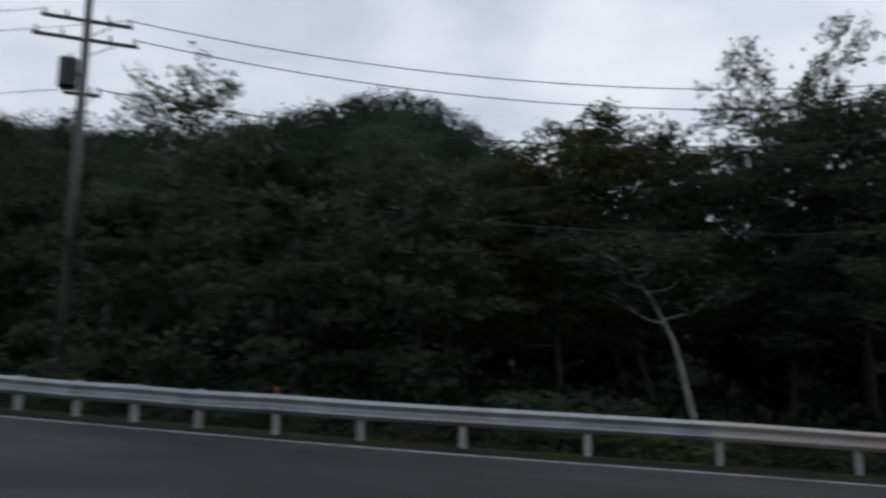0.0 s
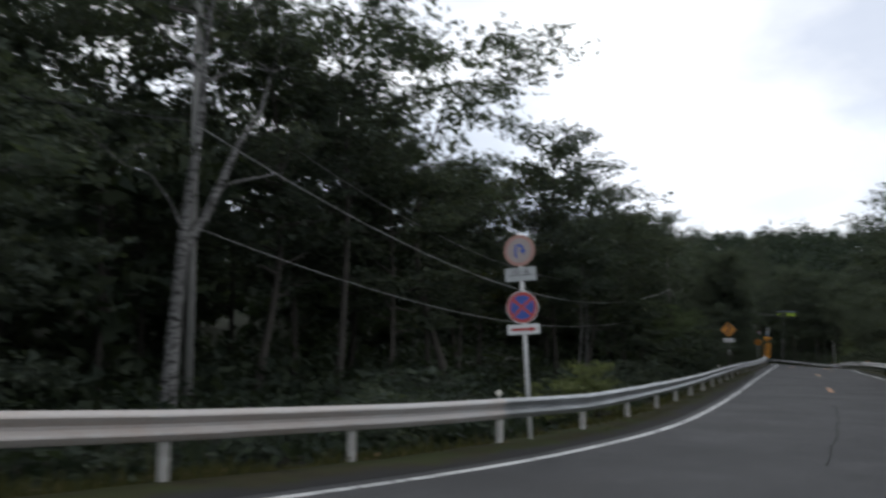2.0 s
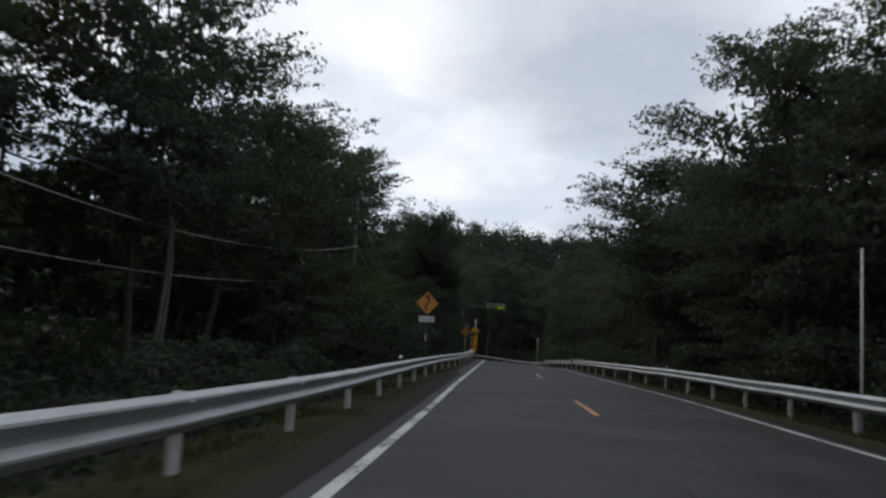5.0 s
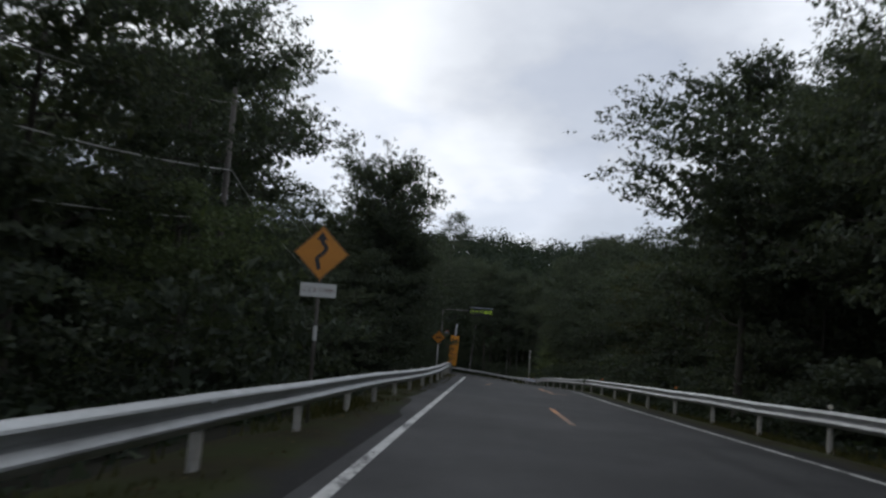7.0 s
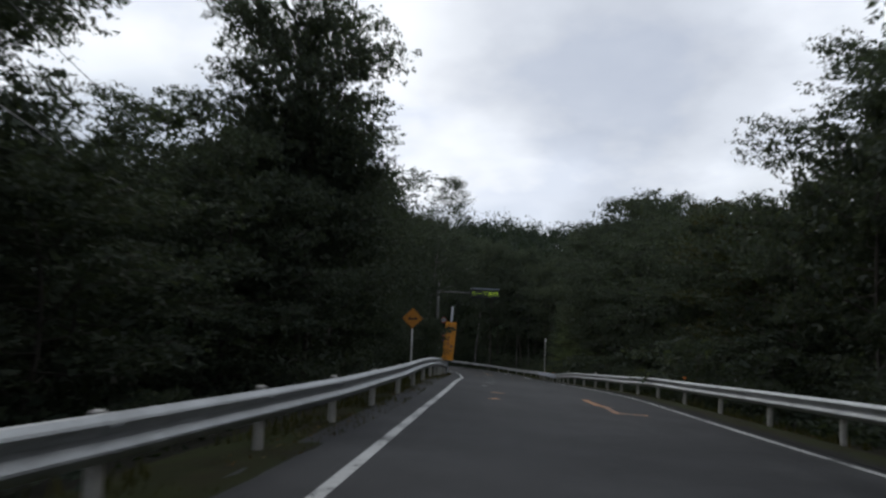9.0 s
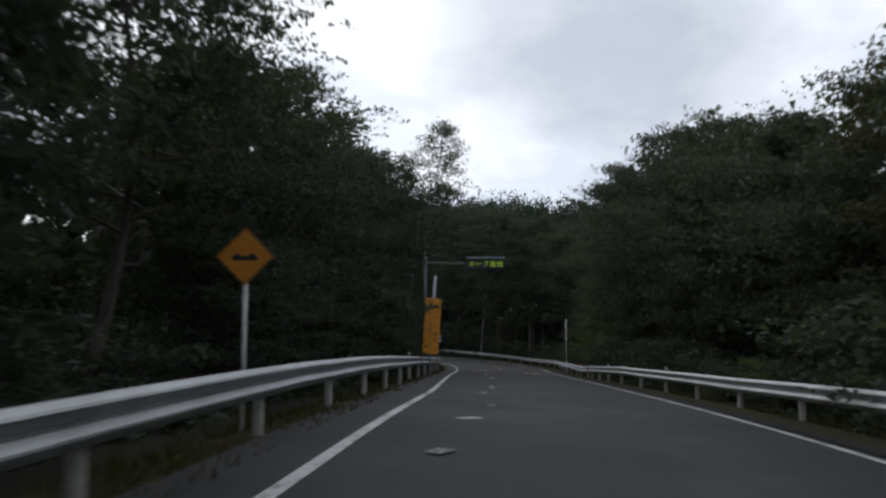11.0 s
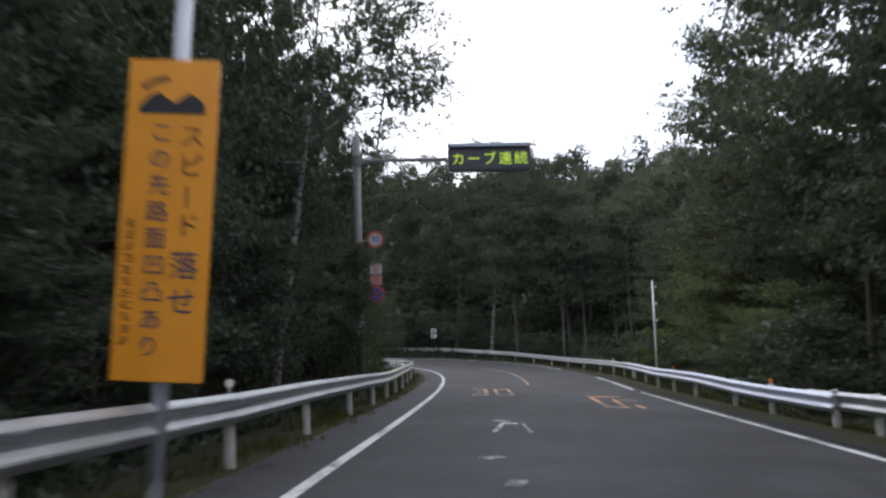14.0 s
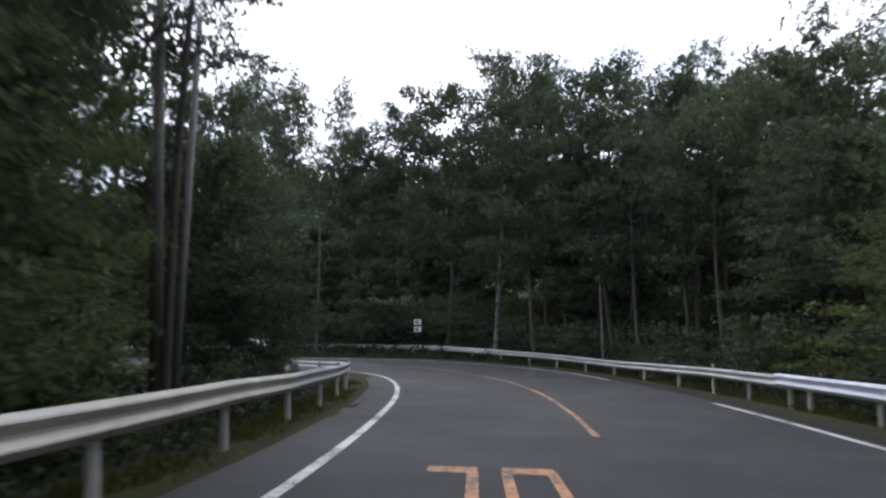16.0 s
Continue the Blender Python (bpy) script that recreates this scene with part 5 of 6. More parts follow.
FORKED = Kind("forked_birch", "old pale-barked birch with a forked trunk and a broad open crown", "tree", "", 14, 4.0, BARK_BIRCH, LEAF, (53,),
              low=0.62, limbs=14, leaves=17000, leaf=0.13, clump=0.42, trunk_r=0.21, inner=0.02, layer=0.45, vase=True,
              spine=[(-0.1, 0, -0.3), (0.1, 0.05, 1.6), (0.28, 0.1, 3.2), (0.45, 0.1, 4.9), (0.62, 0.0, 6.6), (0.75, -0.1, 8.2), (1.05, 0.1, 10.0), (1.3, 0.1, 11.6), (1.2, 0.3, 13.2)],
              stems=(([(0.40, 0.1, 4.4), (1.15, 0.05, 5.4), (1.75, -0.05, 6.6), (2.25, -0.1, 7.6), (3.3, 0.0, 8.8), (4.0, 0.2, 10.2)], 0.15), ([(1.5, 0.0, 6.1), (2.3, 0.25, 6.5), (3.6, 0.4, 6.9), (5.0, 0.5, 7.3)], 0.07),
                     ([(0.45, 0.1, 4.9), (-0.4, -0.2, 5.6), (-1.1, -0.3, 6.1), (-2.0, -0.3, 6.2)], 0.045)))
YOUNG = Kind("young_tree", "thin pale-stemmed tree at the forest edge", "tree", "thin forest trees", 9, 2.2, BARK_GREY, LEAF, (61, 62),
             low=0.48, limbs=10, leaves=3600, leaf=0.15, clump=0.40, trunk_r=0.075, twigs=12, sides=7)
LEANING = Kind("leaning_tree", "slender pale-barked tree leaning over in a curve", "tree", "", 8, 2.2, BARK_PALE, LEAF, (63,),
               low=0.70, limbs=10, leaves=4200, leaf=0.15, clump=0.40, trunk_r=0.13, twigs=12,
               spine=[(0.05, 0, -0.4), (-0.1, 0, 0.5), (-0.36, 0, 1.2), (-0.62, 0, 2.4), (-0.86, 0, 3.4), (-1.22, 0, 4.1), (-1.6, 0, 4.8), (-2.3, 0, 5.6), (-3.2, 0, 6.2)],
               stems=(([(-1.15, 0, 3.95), (-1.6, 0.1, 4.05), (-2.1, 0.1, 4.3)], 0.045), ([(-1.2, 0, 4.05), (-0.7, -0.1, 4.2), (-0.2, -0.1, 4.3)], 0.04)))
MID = Kind("forest_tree", "leafy tree at the edge of the forest", "tree", "forest trees", 10, 3.8, BARK, LEAF, (65, 66, 67),
           low=0.10, limbs=15, leaves=5200, leaf=0.26, clump=0.58, trunk_r=0.11, twigs=0, sides=6, inner=0.10)
FILL = Kind("forest_tree", "dark forest tree behind the roadside", "tree", "forest trees", 12, 4.4, BARK, LEAF_PAINTED_SHADE, (71, 72, 73),
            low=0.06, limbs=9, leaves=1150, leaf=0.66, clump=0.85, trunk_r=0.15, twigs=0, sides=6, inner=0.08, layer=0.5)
SHRUB = Kind("shrub", "leafy green shrub behind the guardrail", "shrub", "roadside shrubs", 2.0, 1.5, BARK, LEAF, (81, 82, 83),
             low=0.03, limbs=10, leaves=1800, leaf=0.13, clump=0.36, trunk_r=0.025, twigs=0, sides=5, inner=0.05)
LIGHT = Kind("shrub", "light green shrub with arching sprays behind the guardrail", "shrub", "roadside shrubs", 2.0, 1.5, BARK, LEAF_LIGHT, (91, 92),
             low=0.03, limbs=13, leaves=3400, leaf=0.085, clump=0.24, trunk_r=0.025, twigs=0, sides=5, inner=0.03)


def place_trees():
    taken = []

    def put(kind, x, y, top, R=None, **kw):
        taken.append((x, y))
        return kind.put(x, y, top, R, **kw)
    # north side, by the junction
    put(AIRY, -25, 37, 19.7, 4.2)
    put(AIRY, -33, 40, 17.5, 3.6)
    put(AIRY, 2.2, 28.0, 18.8, 3.0)
    put(BROAD, -0.7, 24.5, 12.3, 4.4)
    put(BROAD, 4.2, 26.5, 14.8, 4.6)
    put(BROAD, -5.5, 25.5, 12.0, 4.2)
    put(WARM, -9.5, 25.5, 11.6, 4.2)
    put(AIRY, -12.5, 28.5, 12.6, 3.6)
    put(BROAD, 8.5, 30.0, 12.6, 4.6)
    put(BROAD, 14.5, 29.0, 11.6, 4.6)
    put(BROAD, -3.5, 32.5, 13.6, 4.6)
    put(BROAD, 1.5, 34.0, 13.0, 4.6)
    put(BROAD, 21.5, 30.0, 12.6, 4.6)
    put(BROAD, -14.5, 26.5, 11.0, 4.2)
    put(BROAD, -2.0, 41, 18.0, 5.2)
    put(FORKED, 4.0, 17.0, ground_at(4.0, 17.0) + 14.0, 4.0, turn=0)
    put(LEANING, -6.7, 20.3, ground_at(-6.7, 20.3) + 8.0, 2.2, turn=0)
    put(BROAD, 8.6, 24.4, 14.6, 4.4)
    put(BROAD, 11.0, 20.0, 13.8, 4.2)
    put(AIRY, 13.4, 18.2, 16.4, 4.6)
    put(BROAD, 1.6, 22.8, 12.4, 4.2)
    put(AIRY, 20.9, 17.0, 18.0, 5.4)
    put(BROAD, 15.5, 21.5, 13.6, 4.2)
    put(BROAD, 21.8, 23.0, 13.2, 4.4)
    put(AIRY, 26.8, 19.4, 11.4, 3.6)
    put(WARM, 33.6, 21, 11.8, 4.2)
    put(BROAD, 17.8, 18.4, 9.8, 3.8)
    put(BROAD, 24.6, 20.0, 10.4, 4.0)
    put(BROAD, 29.5, 20.5, 11.0, 4.0)
    put(BROAD, 34.2, 16.2, 13.8, 4.2)
    put(BROAD, 43.8, 14.2, 10.4, 3.8)
    put(BROAD, 38.8, 15.8, 11.6, 4.0)
    put(YOUNG, 30.6, 13.6, 7.5, 2.0)
    put(YOUNG, 31.8, 14.4, 7.9, 2.0)
    put(BROAD, 50.6, 13.5, 10.6, 3.6)
    put(AIRY, 59.6, 16.0, 14.0, 4.4)
    put(BROAD, 64.0, 20.0, 12.6, 4.8)
    put(BROAD, 57.5, 15.4, 10.8, 4.2)
    put(AIRY, 61.5, 18.6, 9.0, 3.4)
    put(BUSHY, 55.0, 13.2, 3.4, 2.4)
    put(BROAD, 52.5, 22.5, 9.6, 4.6)
    put(BROAD, 46.4, 20.6, 8.0, 4.2)
    put(BROAD, 58.5, 25.5, 10.6, 4.8)
    put(PALE, 45.6, 11.2, 3.3, 2.1)
    put(PALE, 48.4, 11.6, 2.6, 1.9)
    put(PALE, 126.8, 11.2, 0.8, 1.7)
    put(PALE, 131.0, 12.2, 0.2, 1.5)
    put(BOWED, 132.0, 14.3, ground_at(132.0, 14.3) + 11.0, 2.7, turn=0)
    put(BUSHY, 65.2, 15.2, 4.6, 3.4)
    put(AIRY, 65.9, 9.3, 10.8, 2.8)
    put(AIRY, 66.8, 9.6, 10.4, 2.8)
    put(BROAD, 66.3, 9.9, 8.4, 2.4)
    put(BROAD, 67.5, 9.6, 6.2, 2.4)
    put(BUSHY, 66.2, 9.1, 5.0, 2.8)
    put(BUSHY, 62.5, 10.0, 3.6, 2.4)
    put(BUSHY, 57.5, 11.4, 2.3, 2.6)
    put(BROAD, 78.0, 11.4, 9.2, 3.8)
    put(BROAD, 72.0, 14.5, 7.6, 4.2)
    put(BUSHY, 71.0, 9.4, 5.2, 2.3)
    put(BUSHY, 71.5, 11.8, 5.5, 3.2)
    put(BUSHY, 85.0, 12.0, 6.5, 3.8)
    put(BROAD, 91.0, 13.0, 8.4, 4.2)
    put(BUSHY, 97.5, 12.6, 6.8, 3.6)
    put(BUSHY, 97.3, 8.75, 0.7, 1.9)
    for x, top, R in ((82.0, 1.6, 1.9), (87.5, 1.2, 2.0), (93.8, 1.4, 2.0), (99.8, 1.0, 2.0), (106.0, 0.8, 1.9), (115.4, 0.6, 1.8)):
        put(BUSHY, x, 10.2 + 0.02 * (x - 80), top, R)
    put(BROAD, 102.5, 14.4, 11.2, 4.2)
    put(BUSHY, 109.5, 13.6, 5.0, 3.4)
    put(SPIRE, 134.2, 12.1, 19.6, 4.2, lean=7, turn=0)
    put(BROAD, 115.0, 16.8, 11.5, 4.2)
    put(BROAD, 124.0, 19.2, 12.5, 4.2)
    put(BIRCH, 118.6, 11.3, 10.0, 3.2, lean=7, turn=0)
    put(BROAD, 117.6, 13.0, 10.8, 3.6)
    put(BUSHY, 125.2, 13.2, 9.6, 2.8)
    put(BROAD, 107.6, 13.4, 9.8, 4.0)
    put(BUSHY, 112.8, 13.6, 9.0, 3.8)
    put(BROAD, 119.5, 15.4, 10.4, 4.0)
    put(BUSHY, 110.5, 11.6, 3.0, 2.4)
    put(BUSHY, 121.5, 13.0, 4.6, 2.8)
    put(BUSHY, 130.5, 14.4, 1.8, 2.6)
    put(BUSHY, 127.6, 12.4, 1.4, 1.8)
    put(BUSHY, 124.2, 10.3, 0.7, 1.15)
    put(BUSHY, 141.6, 13.2, -1.4, 1.8)
    put(BUSHY, 146.5, 14.4, -1.2, 1.8)
    put(BUSHY, 121.0, 11.6, 2.2, 1.8)
    put(BROAD, 135.0, 17.0, 8.5, 3.8)
    put(BUSHY, 143.0, 15.6, 3.0, 3.0)
    put(BROAD, 143.6, 18.6, 9.0, 3.7)
    put(BROAD, 138.6, 20.0, 10.4, 3.8)
    put(BUSHY, 151.0, 18.6, 2.6, 3.0)
    put(BROAD, 152.5, 18.4, 7.4, 3.6)
    put(BUSHY, 156.0, 23.0, 3.0, 3.2)
    put(FILL, 126.5, 24.5, 6.4, 4.0)
    put(FILL, 131.5, 25.5, 6.4, 4.0)
    put(BUSHY, 120.5, 19.0, 4.6, 3.2)
    put(BUSHY, 131.4, 19.9, 4.0, 2.8)
    put(BROAD, 128.4, 11.9, 8.6, 2.6)
    put(BROAD, 91.5, 18.5, 9.2, 4.4)
    put(BROAD, 97.0, 18.4, 9.6, 4.4)
    put(BROAD, 103.0, 19.6, 9.8, 4.4)
    # south side slope
    put(BUSHY, 23.0, -8.6, 13.0, 4.6)
    put(BROAD, 29.5, -8.4, 12.6, 4.4)
    put(BROAD, 17.0, -10.5, 15.0, 5.0)
    put(BROAD, 22.0, -14.0, 18.0, 5.2)
    put(BROAD, 26.3, -9.4, 15.0, 4.4)
    put(WARM, 31.5, -14.0, 16.5, 5.0)
    put(BROAD, 36.0, -12.5, 14.2, 4.6)
    put(BUSHY, 36.0, -8.2, 10.0, 3.8)
    put(AIRY, 41.0, -10.0, 13.0, 3.8)
    put(BUSHY, 42.0, -8.0, 6.6, 3.6)
    put(BROAD, 39.6, -6.6, 13.0, 4.4)
    put(BUSHY, 48.0, -7.6, 9.8, 4.0)
    put(BROAD, 52.2, -7.9, 10.6, 4.2)
    put(BUSHY, 56.5, -7.6, 8.0, 3.6)
    put(BROAD, 57.0, -11.5, 11.5, 4.2)
    put(BROAD, 49.0, -12.0, 13.0, 4.4)
    put(BROAD, 58.2, -5.4, 12.0, 5.0)
    put(BROAD, 61.5, -9.6, 12.4, 4.6)
    put(BUSHY, 59.8, -7.6, 7.0, 3.4)
    put(BUSHY, 69.5, -7.4, 7.2, 3.3)
    put(BROAD, 71.5, -10.5, 10.5, 4.2)
    put(BUSHY, 76.5, -7.4, 5.6, 3.6)
    put(WARM, 82.0, -8.2, 6.4, 3.9)
    put(BUSHY, 88.0, -7.4, 6.0, 3.8)
    put(BUSHY, 95.0, -7.6, 6.4, 3.9)
    put(BROAD, 101.0, -9.4, 8.8, 4.2)
    put(BUSHY, 105.5, -6.8, 7.4, 4.0)
    put(BROAD, 112.0, -8.2, 10.2, 4.5)
    put(BUSHY, 117.5, -6.8, 8.6, 3.9)
    put(BROAD, 123.0, -6.5, 11.8, 4.6)
    put(BROAD, 118.0, -10.5, 13.4, 4.8)
    put(BROAD, 109.0, -11.5, 11.0, 4.4)
    put(BROAD, 124.6, -10.8, 13.8, 4.4)
    put(BUSHY, 128.0, -6.8, 6.8, 3.8)
    put(PALE, 129.2, -4.9, -2.2, 1.7)
    put(PALE, 135.6, -4.8, -0.6, 2.1)
    put(PALE, 139.8, -5.2, 0.8, 2.4)
    put(PALE, 125.2, -5.0, -1.4, 1.8)
    put(WARM, 133.0, -7.2, 5.2, 3.9)
    put(BROAD, 136.6, -7.0, 12.6, 4.3)
    put(BROAD, 142.4, -8.2, 11.0, 3.8)
    put(BUSHY, 148.5, -6.6, 3.4, 3.6)
    # outside the bend
    put(BROAD, 154.6, -7.6, 9.0, 3.9)
    put(AIRY, 157.6, -4.2, 8.4, 3.9)
    put(BROAD, 162.6, -3.6, 10.6, 3.9)
    put(YOUNG, 164.8, -1.2, 6.8, 2.2)
    put(YOUNG, 167.2, 0.6, 8.0, 2.4)
    put(BROAD, 169.2, -0.4, 13.2, 4.3)
    put(AIRY, 166.0, -4.8, 11.2, 3.9)
    put(BROAD, 172.6, 4.6, 14.5, 4.5)
    put(BIRCH, 177.0, 7.4, 15.5, 4.5, lean=5, turn=0)
    put(BROAD, 181.0, 3.5, 15.9, 4.4)
    put(BROAD, 182.6, 11.4, 16.3, 4.6)
    put(AIRY, 177.5, -2.5, 14.4, 4.2)
    put(BROAD, 174.0, -8.5, 13.8, 4.6)
    put(AIRY, 181.0, -8.0, 15.0, 4.4)
    put(BROAD, 167.0, -11.0, 11.4, 4.2)
    put(BROAD, 188.5, 16.0, 16.0, 4.6)
    put(AIRY, 184.6, 23.0, 20.0, 4.6)
    put(AIRY, 186.4, 28.5, 21.0, 4.6)
    put(BROAD, 195.0, 30.5, 18.4, 4.6)
    put(WARM, 199.0, 35.0, 16.0, 4.6)
    put(BROAD, 193.0, 21.5, 15.6, 4.4)
    put(BROAD, 159.0, -11.0, 9.8, 4.4)
    put(BROAD, 183.0, -14.0, 14.4, 4.8)
    put(BROAD, 190.0, 6.0, 14.0, 4.8)
    put(BROAD, 190.5, -4.0, 14.4, 4.8)
    # the forest behind
    rnd = random.Random(5)
    n = 0
    for _ in range(5200):
        x, y = rnd.uniform(-60, 212), rnd.uniform(-48, 56)
        z, ol, orr = (float(v[0]) for v in land(x, y))
        d = max(ol, orr)
        if d < 6.5 or (orr > 0 and x < 10) or any((x - a) ** 2 + (y - b) ** 2 < (11 if d < 14 else 17) for a, b in taken):
            continue
        h = rnd.uniform(6.0, 10.0) + (0.05 * d if ol > 0 else 0.03 * d)
        if d < 13:
            h = rnd.uniform(5.0, 8.0) if not (ol > 0 and 50 < x < 76) else rnd.uniform(3.0, 4.4)
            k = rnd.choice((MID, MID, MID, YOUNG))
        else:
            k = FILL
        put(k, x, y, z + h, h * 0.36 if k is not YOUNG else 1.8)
        n += 1
        if n >= 330:
            break
    # low dense growth closing the view between the trunks
    for i in range(16):
        x, y = -22 + 2.9 * i, 36 + 3.5 * (i % 3)
        FILL.put(x, y, ground_at(x, y) + rnd.uniform(4.5, 6.5), 3.2)
    # shrubs along the rails
    for line, s in ((RAIL_NORTH, 1), (RAIL_SOUTH_A, -1), (RAIL_SOUTH_B, -1), (RAIL_SOUTH_C, -1)):
        pts = glide([(x, y, 0) for x, y in line], 2.4)
        for i, p in enumerate(pts[:-1]):
            if p.x < -40:
                continue
            t = (pts[i + 1] - p).normalized()
            q = p + Vector((-t.y, t.x, 0)) * s * rnd.uniform(2.2, 4.6)
            z = ground_at(q.x, q.y)
            hgt = rnd.uniform(0.5, 1.5) if s > 0 else rnd.uniform(0.9, 2.6)
            (SHRUB if rnd.random() < 0.93 else LIGHT).put(q.x, q.y, z + hgt, hgt * rnd.uniform(0.7, 0.95))
    for x, y, h, R in ((8.6, 8.7, 1.0, 0.8), (10.2, 8.3, 1.3, 0.8), (10.7, 8.0, 1.3, 0.55), (12.3, 8.9, 1.0, 0.9), (-10.4, 14.4, 1.0, 1.2), (-13.0, 15.0, 1.1, 1.3)):
        LIGHT.put(x, y, ground_at(x, y) + h, R)
    for i in range(22):
        x, y, h = 187 + 3.5 * (i % 2) + rnd.uniform(-1, 1), -8 + 1.15 * i, rnd.uniform(2.2, 3.6)
        SHRUB.put(x, y, ground_at(x, y) + h, h * 0.62)
    for x, y, h, R in ((46.5, 9.6, 3.2, 1.8), (49.5, 10.0, 2.6, 1.7), (43.5, 10.4, 2.6, 1.8)):
        SHRUB.put(x, y, ground_at(x, y) + h, R)


def place_grass():
    """Blades and weeds along both verges and under the rails."""
    rng = np.random.default_rng(3)
    cs, ss = [], []
    for line, s in ((RAIL_NORTH, 1), (RAIL_SOUTH_A, -1), (RAIL_SOUTH_B, -1), (RAIL_SOUTH_C, -1)):
        pts = glide([(x, y, 0) for x, y in line], 0.22)
        for i in range(len(pts) - 1):
            p = pts[i]
            if p.x < -36:
                continue
            t = (pts[i + 1] - p).normalized()
            for k in range(40):
                d = rng.normal(0.22, 0.36)
                q = p + Vector((-t.y, t.x, 0)) * s * max(-0.42, d) + t * rng.uniform(-0.2, 0.2)
                patch = noise.noise(Vector((q.x * 0.5, q.y * 0.5, 3.0)))
                if patch < -0.12:
                    continue
                h = rng.uniform(0.03, 0.10) * (1 + max(0, d) * 1.2) * (1 + patch)
                cs.append((q.x, q.y, rz(p.x, p.y) - 0.05 - 0.09 * max(0, d) + h * 0.45))
                ss.append(h)
    c, s = np.array(cs), np.array(ss)
    n = len(c)
    a = rng.uniform(0, 2 * math.pi, n)
    side = np.stack([np.cos(a), np.sin(a), 0 * a], 1) * (s * 0.10 + 0.006)[:, None]
    tip = np.stack([rng.normal(0, 0.4, n), rng.normal(0, 0.4, n), np.ones(n)], 1) * (s * 0.6)[:, None]
    base = c - np.array([0, 0, 1]) * (s * 0.6)[:, None]
    verts = np.stack([base - side, base + side, c + tip + side * 0.2, c + tip - side * 0.2], 1).reshape(-1, 3)
    ob = mesh_part("grass", leaf_mesh("grass", verts, 4), GRASS)
    tagged(ob, "patchy grass and weeds along the verges", "grass", kind="stuff")


def place_far_woods():
    """The canopy of the hills, too far to tell tree from tree."""
    rng = np.random.default_rng(9)
    cs, ss = [], []
    spots = []
    for _ in range(1150):
        spots.append((rng.uniform(196, 400), rng.uniform(-130, 130)))
    for _ in range(420):
        spots.append((rng.uniform(10, 200), rng.uniform(-120, -42)))
    for _ in range(700):
        spots.append((rng.uniform(-200, 220), rng.uniform(50, 230)))
    for _ in range(1500):
        spots.append((rng.uniform(-330, 260), rng.uniform(230, 540)))
    xs, ys = np.array(spots).T
    zs = land(xs, ys)[0]
    for x, y, z in zip(xs, ys, zs):
        far = y > 230
        h = (rng.uniform(5, 11) + 7 * rng.random() ** 3) * (1.6 if far else 1)
        r = h * rng.uniform(0.30, 0.48) * (1.5 if far else 1)
        n = 200 if far else 170
        v = rng.normal(size=(n, 3))
        v /= np.linalg.norm(v, axis=1)[:, None]
        v *= rng.uniform(0.75, 1.05, (n, 1)) * (1 + 0.18 * np.sin(v[:, :1] * 7 + x) * np.sin(v[:, 1:2] * 6 + y))
        v[:, 2] = np.abs(v[:, 2]) * 1.6 - 0.95
        cs.append(np.array([x, y, z + h * 0.55]) + v * np.array([r, r, h * 0.45]))
        ss.append(np.full(n, (1.35 if far else 0.95)) * rng.uniform(0.6, 1.35, n))
    ob = mesh_part("far_woods", leaf_mesh("far_woods", leaf_cloud(np.concatenate(cs), np.concatenate(ss), rng, up=0.6)), FAR_LEAF)
    tagged(ob, "dark green canopy of the wooded hills", "woods", kind="stuff")


def place_undergrowth():
    """Low leafy growth on the forest floor."""
    rng = np.random.default_rng(6)
    n = 8200
    x, y = rng.uniform(-45, 200, n * 4), rng.uniform(-26, 42, n * 4)
    z, ol, orr = land(x, y)
    d = np.maximum(ol, orr)
    keep = (d > 3.0) & ((ol > 0) | (x > 8)) & (rng.uniform(size=len(x)) < np.clip(1.25 - d / 32, 0.15, 1))
    more = (d > 3.0) & (x > 162) & (np.cumsum(keep) > n)
    keep = (keep & (np.cumsum(keep) <= n)) | more
    x, y, z, d = x[keep], y[keep], z[keep], d[keep]
    cs, ss = [], []
    for a, b, c, e in zip(x, y, z, d):
        k = 38 if e < 12 else 26
        r, h = rng.uniform(0.5, 1.2) * (1 if e < 12 else 1.5), rng.uniform(0.3, 1.3) * (0.6 if e < 4 else 1 if e < 12 else 1.7)
        v = rng.normal(size=(k, 3)) * np.array([r * 0.55, r * 0.55, 0])
        v[:, 2] = rng.uniform(0.05, 1, k) * h * np.exp(-((v[:, 0] ** 2 + v[:, 1] ** 2) / r ** 2))
        cs.append(np.array([a, b, c]) + v)
        ss.append(rng.uniform(0.12, 0.30, k) * (1 if e < 12 else 1.9))
    # the forest floor's shade comes with this darkened leaf colour
    ob = mesh_part("undergrowth", leaf_mesh("undergrowth", leaf_cloud(np.concatenate(cs), np.concatenate(ss), rng, up=0.9)), LEAF_PAINTED_SHADE)
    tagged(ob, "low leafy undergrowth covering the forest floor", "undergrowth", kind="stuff")


